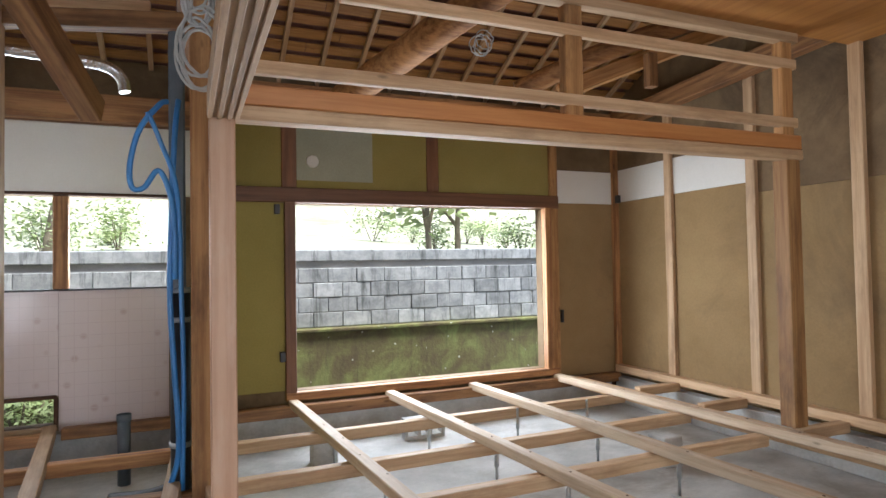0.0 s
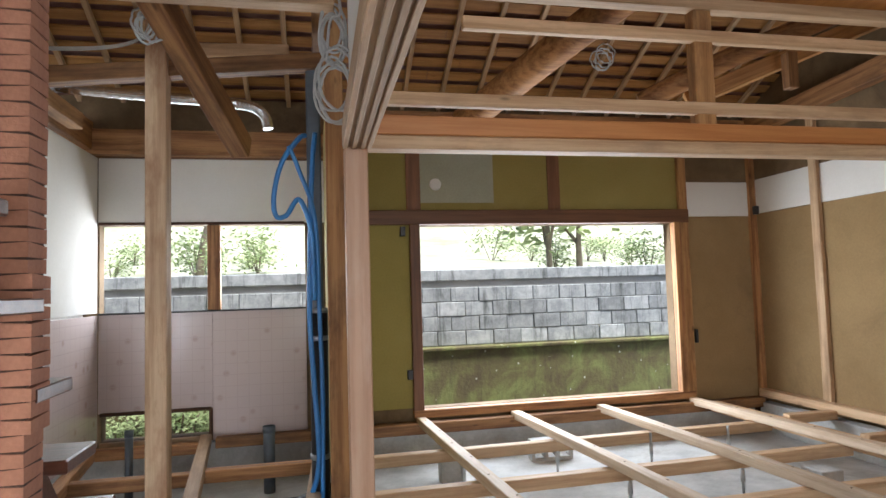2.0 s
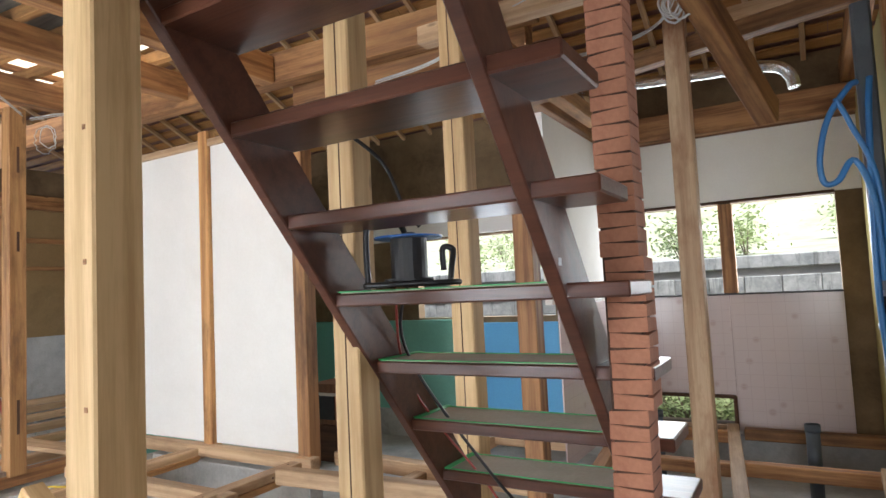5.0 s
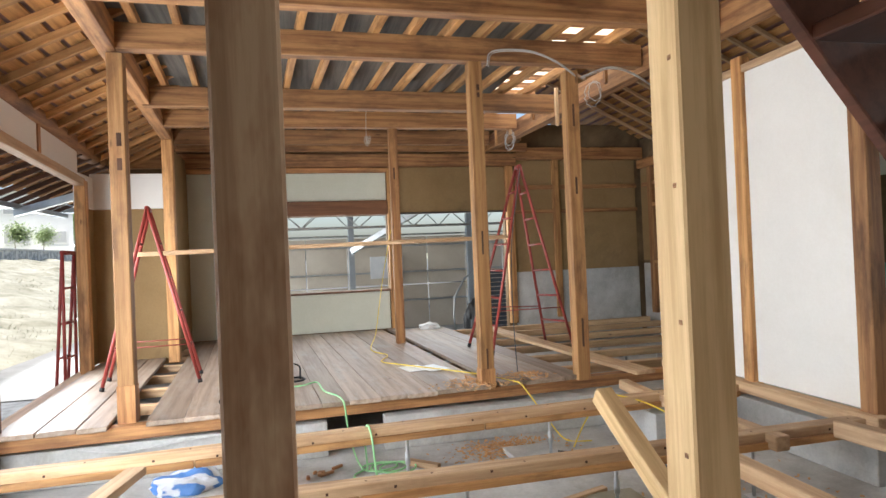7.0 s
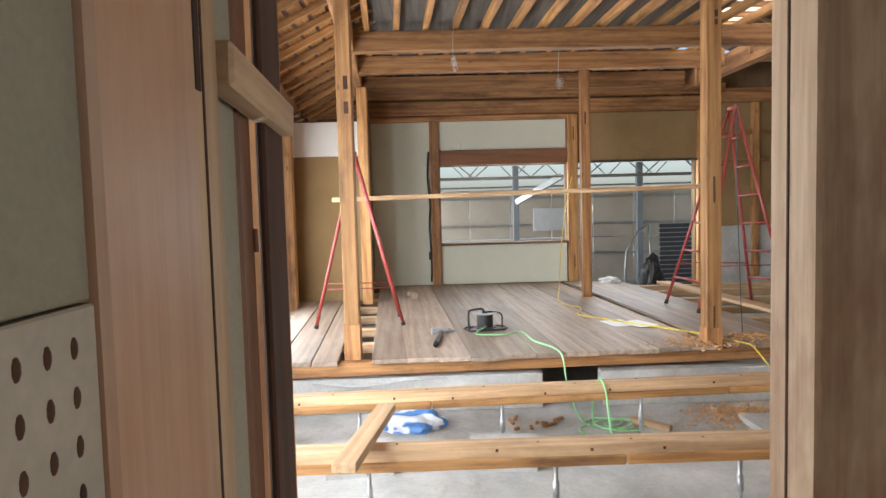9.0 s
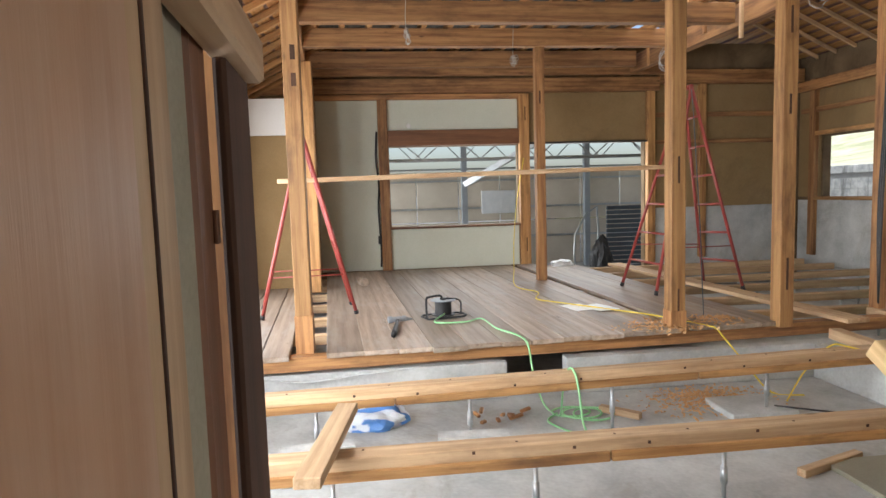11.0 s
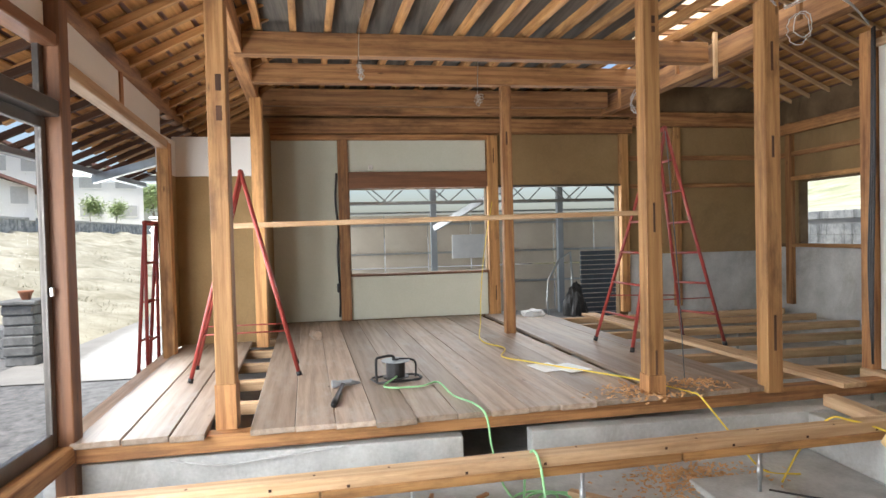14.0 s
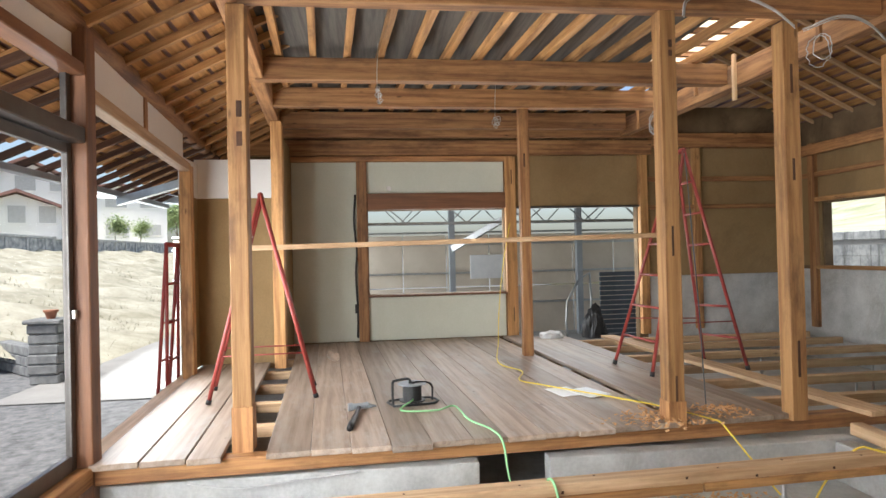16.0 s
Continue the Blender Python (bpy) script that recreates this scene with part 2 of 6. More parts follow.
M = {
    "old": wood("old_pine", (0.47, 0.235, 0.09), (0.22, 0.09, 0.032), (0.075, 0.032, 0.013), stain_amount=0.8),
    "post": wood("yellow_post_wood", (0.57, 0.305, 0.115), (0.32, 0.145, 0.047), (0.10, 0.043, 0.018), stain_amount=0.85),
    "smooth": wood("smooth_pinkish_planed_wood", (0.50, 0.30, 0.185), (0.42, 0.235, 0.135), (0.56, 0.42, 0.31), 0.5, 0.5, False, 0.08),
    "weathered": wood("weathered_grey_brown_wood", (0.56, 0.40, 0.25), (0.38, 0.24, 0.135), (0.24, 0.095, 0.035), stain_amount=0.95, vary=0.15),
    "newpost": wood("yellow_new_timber", (0.68, 0.48, 0.245), (0.50, 0.32, 0.145), (0.34, 0.20, 0.09), stain_amount=0.4, vary=0.15),
    "pale": wood("pale_new_pine", (0.62, 0.425, 0.25), (0.43, 0.265, 0.138), (0.22, 0.125, 0.068), stain_amount=0.6, vary=0.25),
    "joist": wood("pale_greyish_new_pine", (0.68, 0.54, 0.39), (0.50, 0.36, 0.235), (0.33, 0.23, 0.15), stain_amount=0.5, vary=0.2),
    "kamoi": wood("orange_planed_wood", (0.55, 0.24, 0.08), (0.44, 0.17, 0.05), (0.36, 0.14, 0.045), 0.45, 0.2, False, 0.12),
    "brown": wood("brown_frame_wood", (0.22, 0.095, 0.042), (0.135, 0.056, 0.025), (0.08, 0.034, 0.017), 0.55, 0.4),
    "dark": wood("dark_board_wood", (0.095, 0.044, 0.024), (0.055, 0.025, 0.014), (0.03, 0.015, 0.008), 0.92, 0.4, False),
    "stair": wood("red_brown_varnished_wood", (0.115, 0.042, 0.024), (0.065, 0.022, 0.013), (0.045, 0.014, 0.009), 0.28, 0.3, False, 0.15),
    "deck": wood("grey_brown_floorboard", (0.45, 0.345, 0.265), (0.29, 0.21, 0.15), (0.47, 0.43, 0.39), 0.5, 0.85, True, 0.34),
    "roofboard": wood("orange_roof_board", (0.58, 0.30, 0.10), (0.38, 0.175, 0.055), (0.17, 0.075, 0.028), 0.7, 0.5),
    "greyboard": wood("grey_upper_floor_board", (0.15, 0.135, 0.115), (0.085, 0.075, 0.065), (0.05, 0.044, 0.038), 0.8, 0.5, False),
    "ply": wood("orange_ceiling_plywood", (0.52, 0.24, 0.06), (0.42, 0.17, 0.04), (0.36, 0.15, 0.04), 0.5, 0.25, False, 0.1),
    "concrete": plain("grey_concrete", (0.36, 0.36, 0.35), (0.58, 0.58, 0.56), 2.8, 0.9, 0.5, fine=45, grime=(0.27, 0.235, 0.19), grime_amount=0.65),
    "clay": plain("brown_clay_plaster", (0.25, 0.16, 0.07), (0.34, 0.225, 0.105), 1.2, 0.95, 0.35, grime=(0.15, 0.10, 0.055), grime_amount=0.6),
    "darkclay": plain("dark_stained_plaster", (0.11, 0.07, 0.036), (0.24, 0.16, 0.085), 2.2, 0.95, 0.4, grime=(0.06, 0.038, 0.02), grime_amount=0.8),
    "olive": plain("olive_sand_plaster", (0.27, 0.215, 0.06), (0.33, 0.265, 0.085), 1.0, 0.95, 0.3, grime=(0.22, 0.17, 0.05), grime_amount=0.4),
    "olivegrey": plain("grey_green_patch_plaster", (0.33, 0.33, 0.24), (0.40, 0.40, 0.31), 2.0, 0.9, 0.2),
    "white": plain("white_plaster", (0.72, 0.70, 0.66), (0.80, 0.78, 0.74), 1.0, 0.9, 0.12, grime=(0.62, 0.58, 0.52), grime_amount=0.35),
    "mint": plain("pale_green_plaster", (0.60, 0.615, 0.51), (0.68, 0.69, 0.58), 1.0, 0.9, 0.15, grime=(0.52, 0.52, 0.42), grime_amount=0.3),
    "greyplaster": plain("grey_sand_plaster", (0.27, 0.25, 0.185), (0.34, 0.315, 0.24), 1.0, 0.95, 0.3, fine=110),
    "teal": plain("teal_painted_wall", (0.15, 0.38, 0.30), (0.20, 0.45, 0.36), 1.0, 0.7, 0.1),
    "moss": moss(),
    "block": streaked(),
    "darkstone": plain("dark_grey_dressed_stone", (0.10, 0.105, 0.11), (0.24, 0.25, 0.25), 5.0, 0.9, 0.6, fine=30, jitter=True),
    "palestone": plain("pale_rough_masonry", (0.24, 0.25, 0.25), (0.52, 0.52, 0.50), 3.0, 0.95, 1.0, fine=12, spread=(0.4, 0.6)),
    "mortar": plain("dark_mortar", (0.27, 0.275, 0.26), (0.38, 0.38, 0.36), 3, 0.95, 0.3),
    "grass": plain("sunny_grass", (0.28, 0.30, 0.19), (0.50, 0.50, 0.39), 0.5, 0.95, 0.6, fine=6, grime=(0.17, 0.22, 0.09), grime_amount=0.7),
    "drygrass": plain("dry_grass_bank", (0.24, 0.23, 0.165), (0.45, 0.435, 0.355), 0.9, 0.95, 0.8, fine=9, grime=(0.10, 0.095, 0.05), grime_amount=0.7),
    "gravel": plain("grey_gravel", (0.07, 0.075, 0.08), (0.20, 0.205, 0.21), 9, 0.95, 1.0, fine=45),
    "asphalt": plain("pale_worn_road", (0.20, 0.20, 0.195), (0.29, 0.29, 0.28), 1.0, 0.95, 0.3),
    "steel": plain("galvanised_steel", (0.42, 0.44, 0.45), (0.58, 0.60, 0.61), 6, 0.4, 0.05, 0.8),
    "greysteel": plain("grey_painted_steel", (0.30, 0.33, 0.36), (0.38, 0.41, 0.44), 4, 0.5, 0.05, 0.2),
    "alu": plain("dark_aluminium_sash", (0.10, 0.09, 0.085), (0.14, 0.13, 0.12), 4, 0.4, 0.03, 0.7),
    "black": plain("black_plastic", (0.012, 0.012, 0.013), (0.03, 0.03, 0.032), 8, 0.45, 0.05),
    "tarp": plain("beige_sheet", (0.52, 0.45, 0.36), (0.68, 0.61, 0.51), 0.8, 0.8, 0.2, grime=(0.36, 0.28, 0.20), grime_amount=0.6),
    "foil": plain("foil_duct", (0.70, 0.72, 0.74), (0.85, 0.86, 0.88), 10, 0.22, 0.4, 1.0, fine=80),
    "cablegrey": plain("grey_cable", (0.42, 0.42, 0.41), (0.52, 0.52, 0.51), 10, 0.55, 0.0),
    "bluepipe": plain("blue_water_pipe", (0.03, 0.16, 0.42), (0.05, 0.22, 0.50), 6, 0.4, 0.03),
    "greypipe": plain("dark_grey_pvc", (0.07, 0.085, 0.10), (0.10, 0.12, 0.14), 5, 0.4, 0.03),
    "red": plain("red_painted_steel", (0.26, 0.035, 0.03), (0.36, 0.06, 0.045), 8, 0.45, 0.06, grime=(0.20, 0.07, 0.05), grime_amount=0.6),
    "yellow": plain("yellow_cord", (0.75, 0.55, 0.05), (0.85, 0.65, 0.08), 8, 0.5, 0.0),
    "green": plain("pale_green_cord", (0.25, 0.55, 0.25), (0.35, 0.68, 0.34), 8, 0.5, 0.0),
    "tape": plain("green_masking_tape", (0.05, 0.42, 0.13), (0.08, 0.50, 0.18), 8, 0.6, 0.0),
    "card": plain("grey_protection_board", (0.38, 0.34, 0.27), (0.46, 0.42, 0.34), 5, 0.85, 0.05),
    "bluewall": plain("light_blue_board", (0.10, 0.36, 0.66), (0.13, 0.42, 0.72), 1.0, 0.6, 0.05),
    "bluedisc": plain("blue_plastic", (0.02, 0.12, 0.42), (0.03, 0.16, 0.5), 6, 0.35, 0.0),
    "chips": plain("wood_chips", (0.50, 0.25, 0.10), (0.72, 0.46, 0.24), 30, 0.9, 0.3),
    "sheet": plain("white_plastic_sheet", (0.72, 0.74, 0.76), (0.84, 0.85, 0.86), 5, 0.4, 0.2),
    "brick": plain("red_clay_brick", (0.29, 0.115, 0.065), (0.40, 0.18, 0.105), 9, 0.85, 0.4, fine=70, grime=(0.20, 0.07, 0.04)),
    "tiles": plain("dark_roof_tile", (0.17, 0.085, 0.07), (0.28, 0.15, 0.12), 2, 0.7, 0.2),
    "house": plain("white_house_render", (0.78, 0.77, 0.75), (0.84, 0.83, 0.81), 1, 0.9, 0.1),
    "bark": plain("tree_bark", (0.16, 0.13, 0.09), (0.28, 0.23, 0.17), 6, 0.95, 0.6),
    "leaf": plain("bright_leaves", (0.26, 0.36, 0.13), (0.50, 0.58, 0.32), 3, 0.6, 0.0),
    "wire": plain("thin_steel_wire", (0.5, 0.5, 0.48), (0.6, 0.6, 0.58), 8, 0.35, 0.0, 0.9),
}


# ---- building helpers ----
def link(name, bm, material, parent=None, label="", smooth=False):
    me = bpy.data.meshes.new(name)
    bm.to_mesh(me)
    bm.free()
    me.materials.append(M[material] if isinstance(material, str) else material)
    if smooth:
        for p in me.polygons:
            p.use_smooth = True
    ob = new(name, me)
    if parent:
        under(ob, parent)
    if label:
        ob["label"] = label
    return ob


def under(ob, parent):
    """Make ob a part of parent and keep its place in the world."""
    ob.parent = parent
    base = parent.matrix_basis
    if parent.parent:
        base = parent.parent.matrix_basis @ parent.matrix_parent_inverse @ base
    ob.matrix_parent_inverse = base.inverted()
    return ob


part = link


def box_bm(sx, sy, sz, bevel=0.004, centre=(0, 0, 0)):
    bm = bmesh.new()
    bmesh.ops.create_cube(bm, size=1, matrix=Matrix.Translation(centre) @ Matrix.Diagonal((sx, sy, sz, 1)))
    if bevel:
        bmesh.ops.bevel(bm, geom=bm.edges[:], offset=min(bevel, min(sx, sy, sz) * 0.3), segments=1, affect="EDGES")
    return bm


def block(name, x0, x1, y0, y1, z0, z1, material, parent=None, label="", bevel=0.004):
    """A box between two corners; its longest side is its local x, for the grain."""
    s = (x1 - x0, y1 - y0, z1 - z0)
    c = Vector(((x0 + x1) / 2, (y0 + y1) / 2, (z0 + z1) / 2))
    k = max(range(3), key=lambda i: s[i])
    if k == 0:
        d, rot = s, Matrix.Identity(4)
    elif k == 1:
        d, rot = (s[1], s[0], s[2]), Matrix.Rotation(radians(90), 4, "Z")
    else:
        d, rot = (s[2], s[1], s[0]), Matrix.Rotation(radians(-90), 4, "Y")
    ob = link(name, box_bm(*d, bevel), material, parent, label)
    ob.matrix_basis = Matrix.Translation(c) @ rot
    return ob


def timber(name, a, b, w, h, material, parent=None, label="", bevel=0.004, roll=0):
    """A beam of section w x h from a to b (the middle of its section), its h upright."""
    a, b = Vector(a), Vector(b)
    d = b - a
    x = d.normalized()
    up = Vector((0, 0, 1)) if abs(x.z) < 0.98 else Vector((0, 1, 0))
    y = up.cross(x).normalized()
    z = x.cross(y)
    ob = link(name, box_bm(d.length, w, h, bevel), material, parent, label)
    ob.matrix_basis = Matrix.Translation((a + b) / 2) @ Matrix((x, y, z)).transposed().to_4x4() @ Matrix.Rotation(radians(roll), 4, "X")
    return ob


def empty(name, at=(0, 0, 0)):
    ob = new(name)
    ob.location = at
    ob.empty_display_size = 0.1
    return ob


def tube_bm(points, r, sides=8, closed=False, cap=True):
    """A round tube swept along points."""
    bm = bmesh.new()
    pts = [Vector(p) for p in points]
    rings = []
    ref = None
    for i, p in enumerate(pts):
        t = (pts[min(i + 1, len(pts) - 1)] - pts[max(i - 1, 0)]).normalized()
        if ref is None:
            ref = t.orthogonal().normalized()
        ref = (ref - t * ref.dot(t)).normalized()
        side = t.cross(ref)
        rr = r[i] if isinstance(r, (list, tuple)) else r
        rings.append([bm.verts.new(p + (ref * math.cos(2 * math.pi * k / sides) + side * math.sin(2 * math.pi * k / sides)) * rr) for k in range(sides)])
    for a, b in zip(rings, rings[1:]):
        for k in range(sides):
            bm.faces.new((a[k], a[(k + 1) % sides], b[(k + 1) % sides], b[k]))
    if cap:
        bm.faces.new(rings[0][::-1])
        bm.faces.new(rings[-1])
    return bm


def smooth_path(pts, per=8):
    """Catmull-Rom through points."""
    p = [Vector(q) for q in pts]
    p = [2 * p[0] - p[1]] + p + [2 * p[-1] - p[-2]]
    out = []
    for i in range(1, len(p) - 2):
        for k in range(per):
            t = k / per
            out.append(0.5 * (2 * p[i] + (p[i + 1] - p[i - 1]) * t + (2 * p[i - 1] - 5 * p[i] + 4 * p[i + 1] - p[i + 2]) * t * t + (3 * p[i] - p[i - 1] - 3 * p[i + 1] + p[i + 2]) * t ** 3))
    out.append(p[-2])
    return out


def tube(name, pts, r, material, parent=None, label="", sides=8, per=8):
    return link(name, tube_bm(smooth_path(pts, per) if per > 1 else pts, r, sides), material, parent, label, smooth=True)


def st(ob, label, category):
    return tagged(ob, label, category, kind="structure")


def wall_with_holes(name, axis, at0, at1, a0, a1, z0, z1, holes, material, label):
    """A wall slab along x or y between at0 and at1 of the other axis, with rectangular openings (a0, a1, z0, z1)."""
    bm = bmesh.new()
    us = sorted({a0, a1, *[h[0] for h in holes], *[h[1] for h in holes]})
    vs = sorted({z0, z1, *[h[2] for h in holes], *[h[3] for h in holes]})
    us = [u for u in us if a0 <= u <= a1]
    vs = [v for v in vs if z0 <= v <= z1]
    solid = {(i, j): not any(h[0] <= us[i] and us[i + 1] <= h[1] and h[2] <= vs[j] and vs[j + 1] <= h[3] for h in holes) for i in range(len(us) - 1) for j in range(len(vs) - 1)}

    def P(u, w, v):
        return bm.verts.new((u, w, v) if axis == "x" else (w, u, v))

    for (i, j), s in solid.items():
        if not s:
            continue
        u0, u1, v0, v1 = us[i], us[i + 1], vs[j], vs[j + 1]
        for w in (at0, at1):
            bm.faces.new((P(u0, w, v0), P(u1, w, v0), P(u1, w, v1), P(u0, w, v1)))
        for di, dj, q in ((-1, 0, ((u0, v0), (u0, v1))), (1, 0, ((u1, v0), (u1, v1))), (0, -1, ((u0, v0), (u1, v0))), (0, 1, ((u0, v1), (u1, v1)))):
            if not solid.get((i + di, j + dj), False):
                (ua, va), (ub, vb) = q
                bm.faces.new((P(ua, at0, va), P(ub, at0, vb), P(ub, at1, vb), P(ua, at1, va)))
    bmesh.ops.remove_doubles(bm, verts=bm.verts[:], dist=1e-5)
    bmesh.ops.recalc_face_normals(bm, faces=bm.faces[:])
    return st(link(name, bm, material), label, "wall")


# ---- the ground and the foundation ----
def sheet(name, x0, x1, y0, y1, z, material, cuts=1, relief=0.0, seed=0, parent=None):
    bm = bmesh.new()
    bmesh.ops.create_grid(bm, x_segments=cuts, y_segments=cuts, size=0.5)
    for v in bm.verts:
        v.co = Vector((x0 + (v.co.x + 0.5) * (x1 - x0), y0 + (v.co.y + 0.5) * (y1 - y0), z))
        if relief:
            v.co.z += relief * noise.noise(Vector((v.co.x * 1.3 + seed, v.co.y * 1.3, 0)))
    return link(name, bm, material, parent)


SLAB = -0.43
K = 0.07  # the deck room's lines run slightly askew of the rest


def sk(x, y):
    return y + K * (x + 5.2)


st(sheet("ground", -900, 900, -900, 900, -0.62, "gravel"), "grey gravel ground round the house", "ground")
st(block("floor", -10.0, 5.2, -2.1, 6.25, SLAB - 0.12, SLAB, "concrete", bevel=0), "grey concrete foundation slab with dust and stains", "floor")


def low_wall(name, x0, x1, y0, y1, top=-0.16):
    return st(block(name, x0, x1, y0, y1, SLAB + 0.002, top, "concrete", bevel=0.006), "low grey concrete foundation wall", "foundation")


low_wall("foundation_wall_1", -5.26, -5.14, -1.9, 0.55)
low_wall("foundation_wall_2", -5.26, -5.14, 1.0, 3.6)
low_wall("foundation_wall_10", -5.138, -4.42, 2.97, 3.1, -0.17)
low_wall("foundation_wall_3", -9.8, -9.66, -2.0, 6.1)
low_wall("foundation_wall_4", -9.6, 4.7, 6.14, 6.26, -0.14)
low_wall("foundation_wall_5", 0.3, 0.44, 3.3, 6.1, -0.2)
low_wall("foundation_wall_6", 4.74, 4.86, 1.0, 6.12, -0.14)
low_wall("foundation_wall_7", -5.1, -3.3, 3.78, 3.92, -0.12)
low_wall("foundation_wall_8", -9.6, -5.3, -1.98, -1.86, -0.1)
low_wall("foundation_wall_9", -3.3, -0.1, -2.1, -1.98, -0.1)

# ---- walls ----
EAST = 0.07  # garden room and kitchen stand this far east of their own grid


def move_new(before):
    """Set the things made since then on the garden room's grid."""
    for o in bpy.data.objects:
        if o not in before and o.parent is None:
            o.location.x += EAST


WIN_A = (1.17, 3.87, 0.01, 1.76)
WIN_K = (-1.67, 0.09, 1.01, 1.785)
HATCH = (-1.65, -0.75, -0.09, 0.13)
WIN_B = (-3.9, -2.3, 0.86, 1.72)
WIN_3 = (-9.23, -7.9, 0.865, 1.75)
wall_with_holes("wall_north", "x", 6.24, 6.36, -10.4, 5.0, -0.42, 2.95, [WIN_A, WIN_K, HATCH, WIN_B, WIN_3], "darkclay", "plastered outer wall with window openings")


def panel(name, x0, x1, y0, y1, z0, z1, material, label):
    return st(block(name, x0, x1, y0, y1, z0, z1, material, bevel=0.002), label, "wall panel")


# room with the garden window
mark = set(bpy.data.objects)
panel("wall_panel_1", 0.42, 1.0, 6.205, 6.238, 0.02, 1.77, "olive", "olive sand plaster beside the garden window")
panel("wall_panel_2", 0.42, 3.88, 6.205, 6.238, 1.90, 2.85, "olive", "olive sand plaster above the garden window")
panel("wall_panel_3", 1.12, 1.86, 6.198, 6.204, 1.98, 2.47, "olivegrey", "pale grey filler patch on olive plaster")
panel("wall_panel_4", 3.98, 4.77, 6.205, 6.238, -0.1, 1.83, "clay", "brown clay plaster wall with stains")
panel("wall_panel_5", 3.98, 4.77, 6.2, 6.238, 1.832, 2.2, "white", "white plaster band high on the wall")
panel("wall_panel_6", 3.98, 4.77, 6.205, 6.238, 2.202, 3.2, "darkclay", "dark stained plaster under the roof")
wall_with_holes("wall_east", "y", 4.85, 4.97, -3.4, 6.36, -0.42, 3.6, [], "clay", "outer wall of brown clay plaster")
panel("wall_panel_7", 4.80, 4.848, 4.35, 6.2, -0.1, 1.85, "clay", "brown clay plaster wall between studs")
panel("wall_panel_8", 4.795, 4.848, 4.35, 6.2, 1.852, 2.22, "white", "white plaster band between studs")
panel("wall_panel_9", 4.80, 4.848, 4.35, 6.2, 2.222, 3.6, "darkclay", "dark stained plaster under the roof")
panel("wall_panel_10", 4.80, 4.848, -3.3, 4.348, -0.1, 1.75, "clay", "brown clay plaster with damp stains low down")
panel("wall_panel_11", 4.80, 4.848, -3.3, 4.348, 1.752, 3.2, "darkclay", "dark brown plaster wall")
# kitchen
panel("wall_panel_12", -1.74, 0.3, 6.2, 6.238, 1.80, 2.38, "white", "white plaster above the kitchen window")
panel("wall_panel_13", -1.80, -1.745, 4.5, 6.2, 1.02, 2.38, "white", "white plaster side wall of the kitchen")
panel("wall_panel_14", 0.20, 0.3, 4.2, 6.2, -0.2, 2.5, "olive", "partition wall between kitchen and room")
move_new(mark)
# white panelled partition by the deck
panel("wall_panel_15", -5.5, -4.53, 3.9, 3.95, 0.0, 2.47, "white", "white plaster panel between timber studs")
panel("wall_panel_16", -4.42, -3.48, 3.9, 3.95, 0.0, 2.47, "white", "white plaster panel between timber studs")
# the room behind the stairs
panel("wall_panel_17", -5.4, -3.32, 6.19, 6.238, -0.3, 0.84, "teal", "teal painted wall under a window")
panel("wall_panel_18", -3.3, -2.2, 6.18, 6.238, -0.3, 0.80, "bluewall", "light blue board wall")
panel("wall_panel_19", -5.4, -1.8, 6.19, 6.238, 1.74, 2.2, "white", "white wall band above a window")
panel("wall_panel_20", -2.25, -1.80, 6.17, 6.238, -0.3, 1.74, "white", "white wall strip")
panel("wall_panel_21", -5.55, -5.45, 3.95, 6.2, -0.2, 2.5, "teal", "teal painted side wall")

# deck room
wall_with_holes("wall_west", "y", -9.86, -9.74, -2.3, 6.36, -0.42, 3.2, [(-0.11, 1.77, 0.617, 1.76), (1.93, 3.72, -0.42, 1.77)], "darkclay", "end wall with a window and a wide opening")
panel("wall_panel_22", -9.738, -9.72, -1.2, -0.26, 0.0, 2.42, "mint", "pale green plaster panel")
panel("wall_panel_23", -9.738, -9.72, -0.12, 1.77, 0.0, 0.60, "mint", "pale green plaster under the window")
panel("wall_panel_24", -9.738, -9.72, -0.12, 1.77, 1.99, 2.42, "mint", "pale green plaster above the lintel")
panel("wall_panel_25", -9.738, -9.72, 1.93, 3.75, 1.79, 2.5, "clay", "brown clay plaster with a dark stain")
panel("wall_panel_26", -9.738, -9.72, 3.85, 6.1, 0.77, 2.6, "clay", "brown clay plaster wall")
panel("wall_panel_27", -9.738, -9.70, 3.85, 6.1, -0.3, 0.768, "concrete", "grey mortar dado wall")
panel("wall_panel_28", -9.7, -5.56, 6.2, 6.238, -0.3, 0.82, "concrete", "grey mortar dado wall")
panel("wall_panel_29", -9.7, -9.26, 6.2, 6.238, 0.87, 2.6, "clay", "brown clay plaster wall")
panel("wall_panel_30", -9.26, -5.56, 6.2, 6.238, 1.82, 2.6, "clay", "brown clay plaster above the window")
# closet at the end of the veranda
panel("wall_panel_31", -8.42, -8.36, -2.0, -1.13, -0.02, 1.82, "clay", "brown plaster end wall of the veranda")
panel("wall_panel_32", -8.42, -8.355, -2.0, -1.13, 1.822, 2.25, "white", "white plaster band of the veranda wall")
panel("wall_panel_33", -9.7, -8.42, -1.16, -1.12, -0.02, 2.6, "clay", "brown plaster side of a closet")
panel("wall_panel_34", -8.36, -7.85, -2.02, -1.97, -0.02, 1.82, "clay", "brown plaster side wall of the veranda")
panel("wall_panel_35", -8.36, -7.85, -2.02, -1.965, 1.822, 2.2, "white", "white plaster band of the veranda side wall")

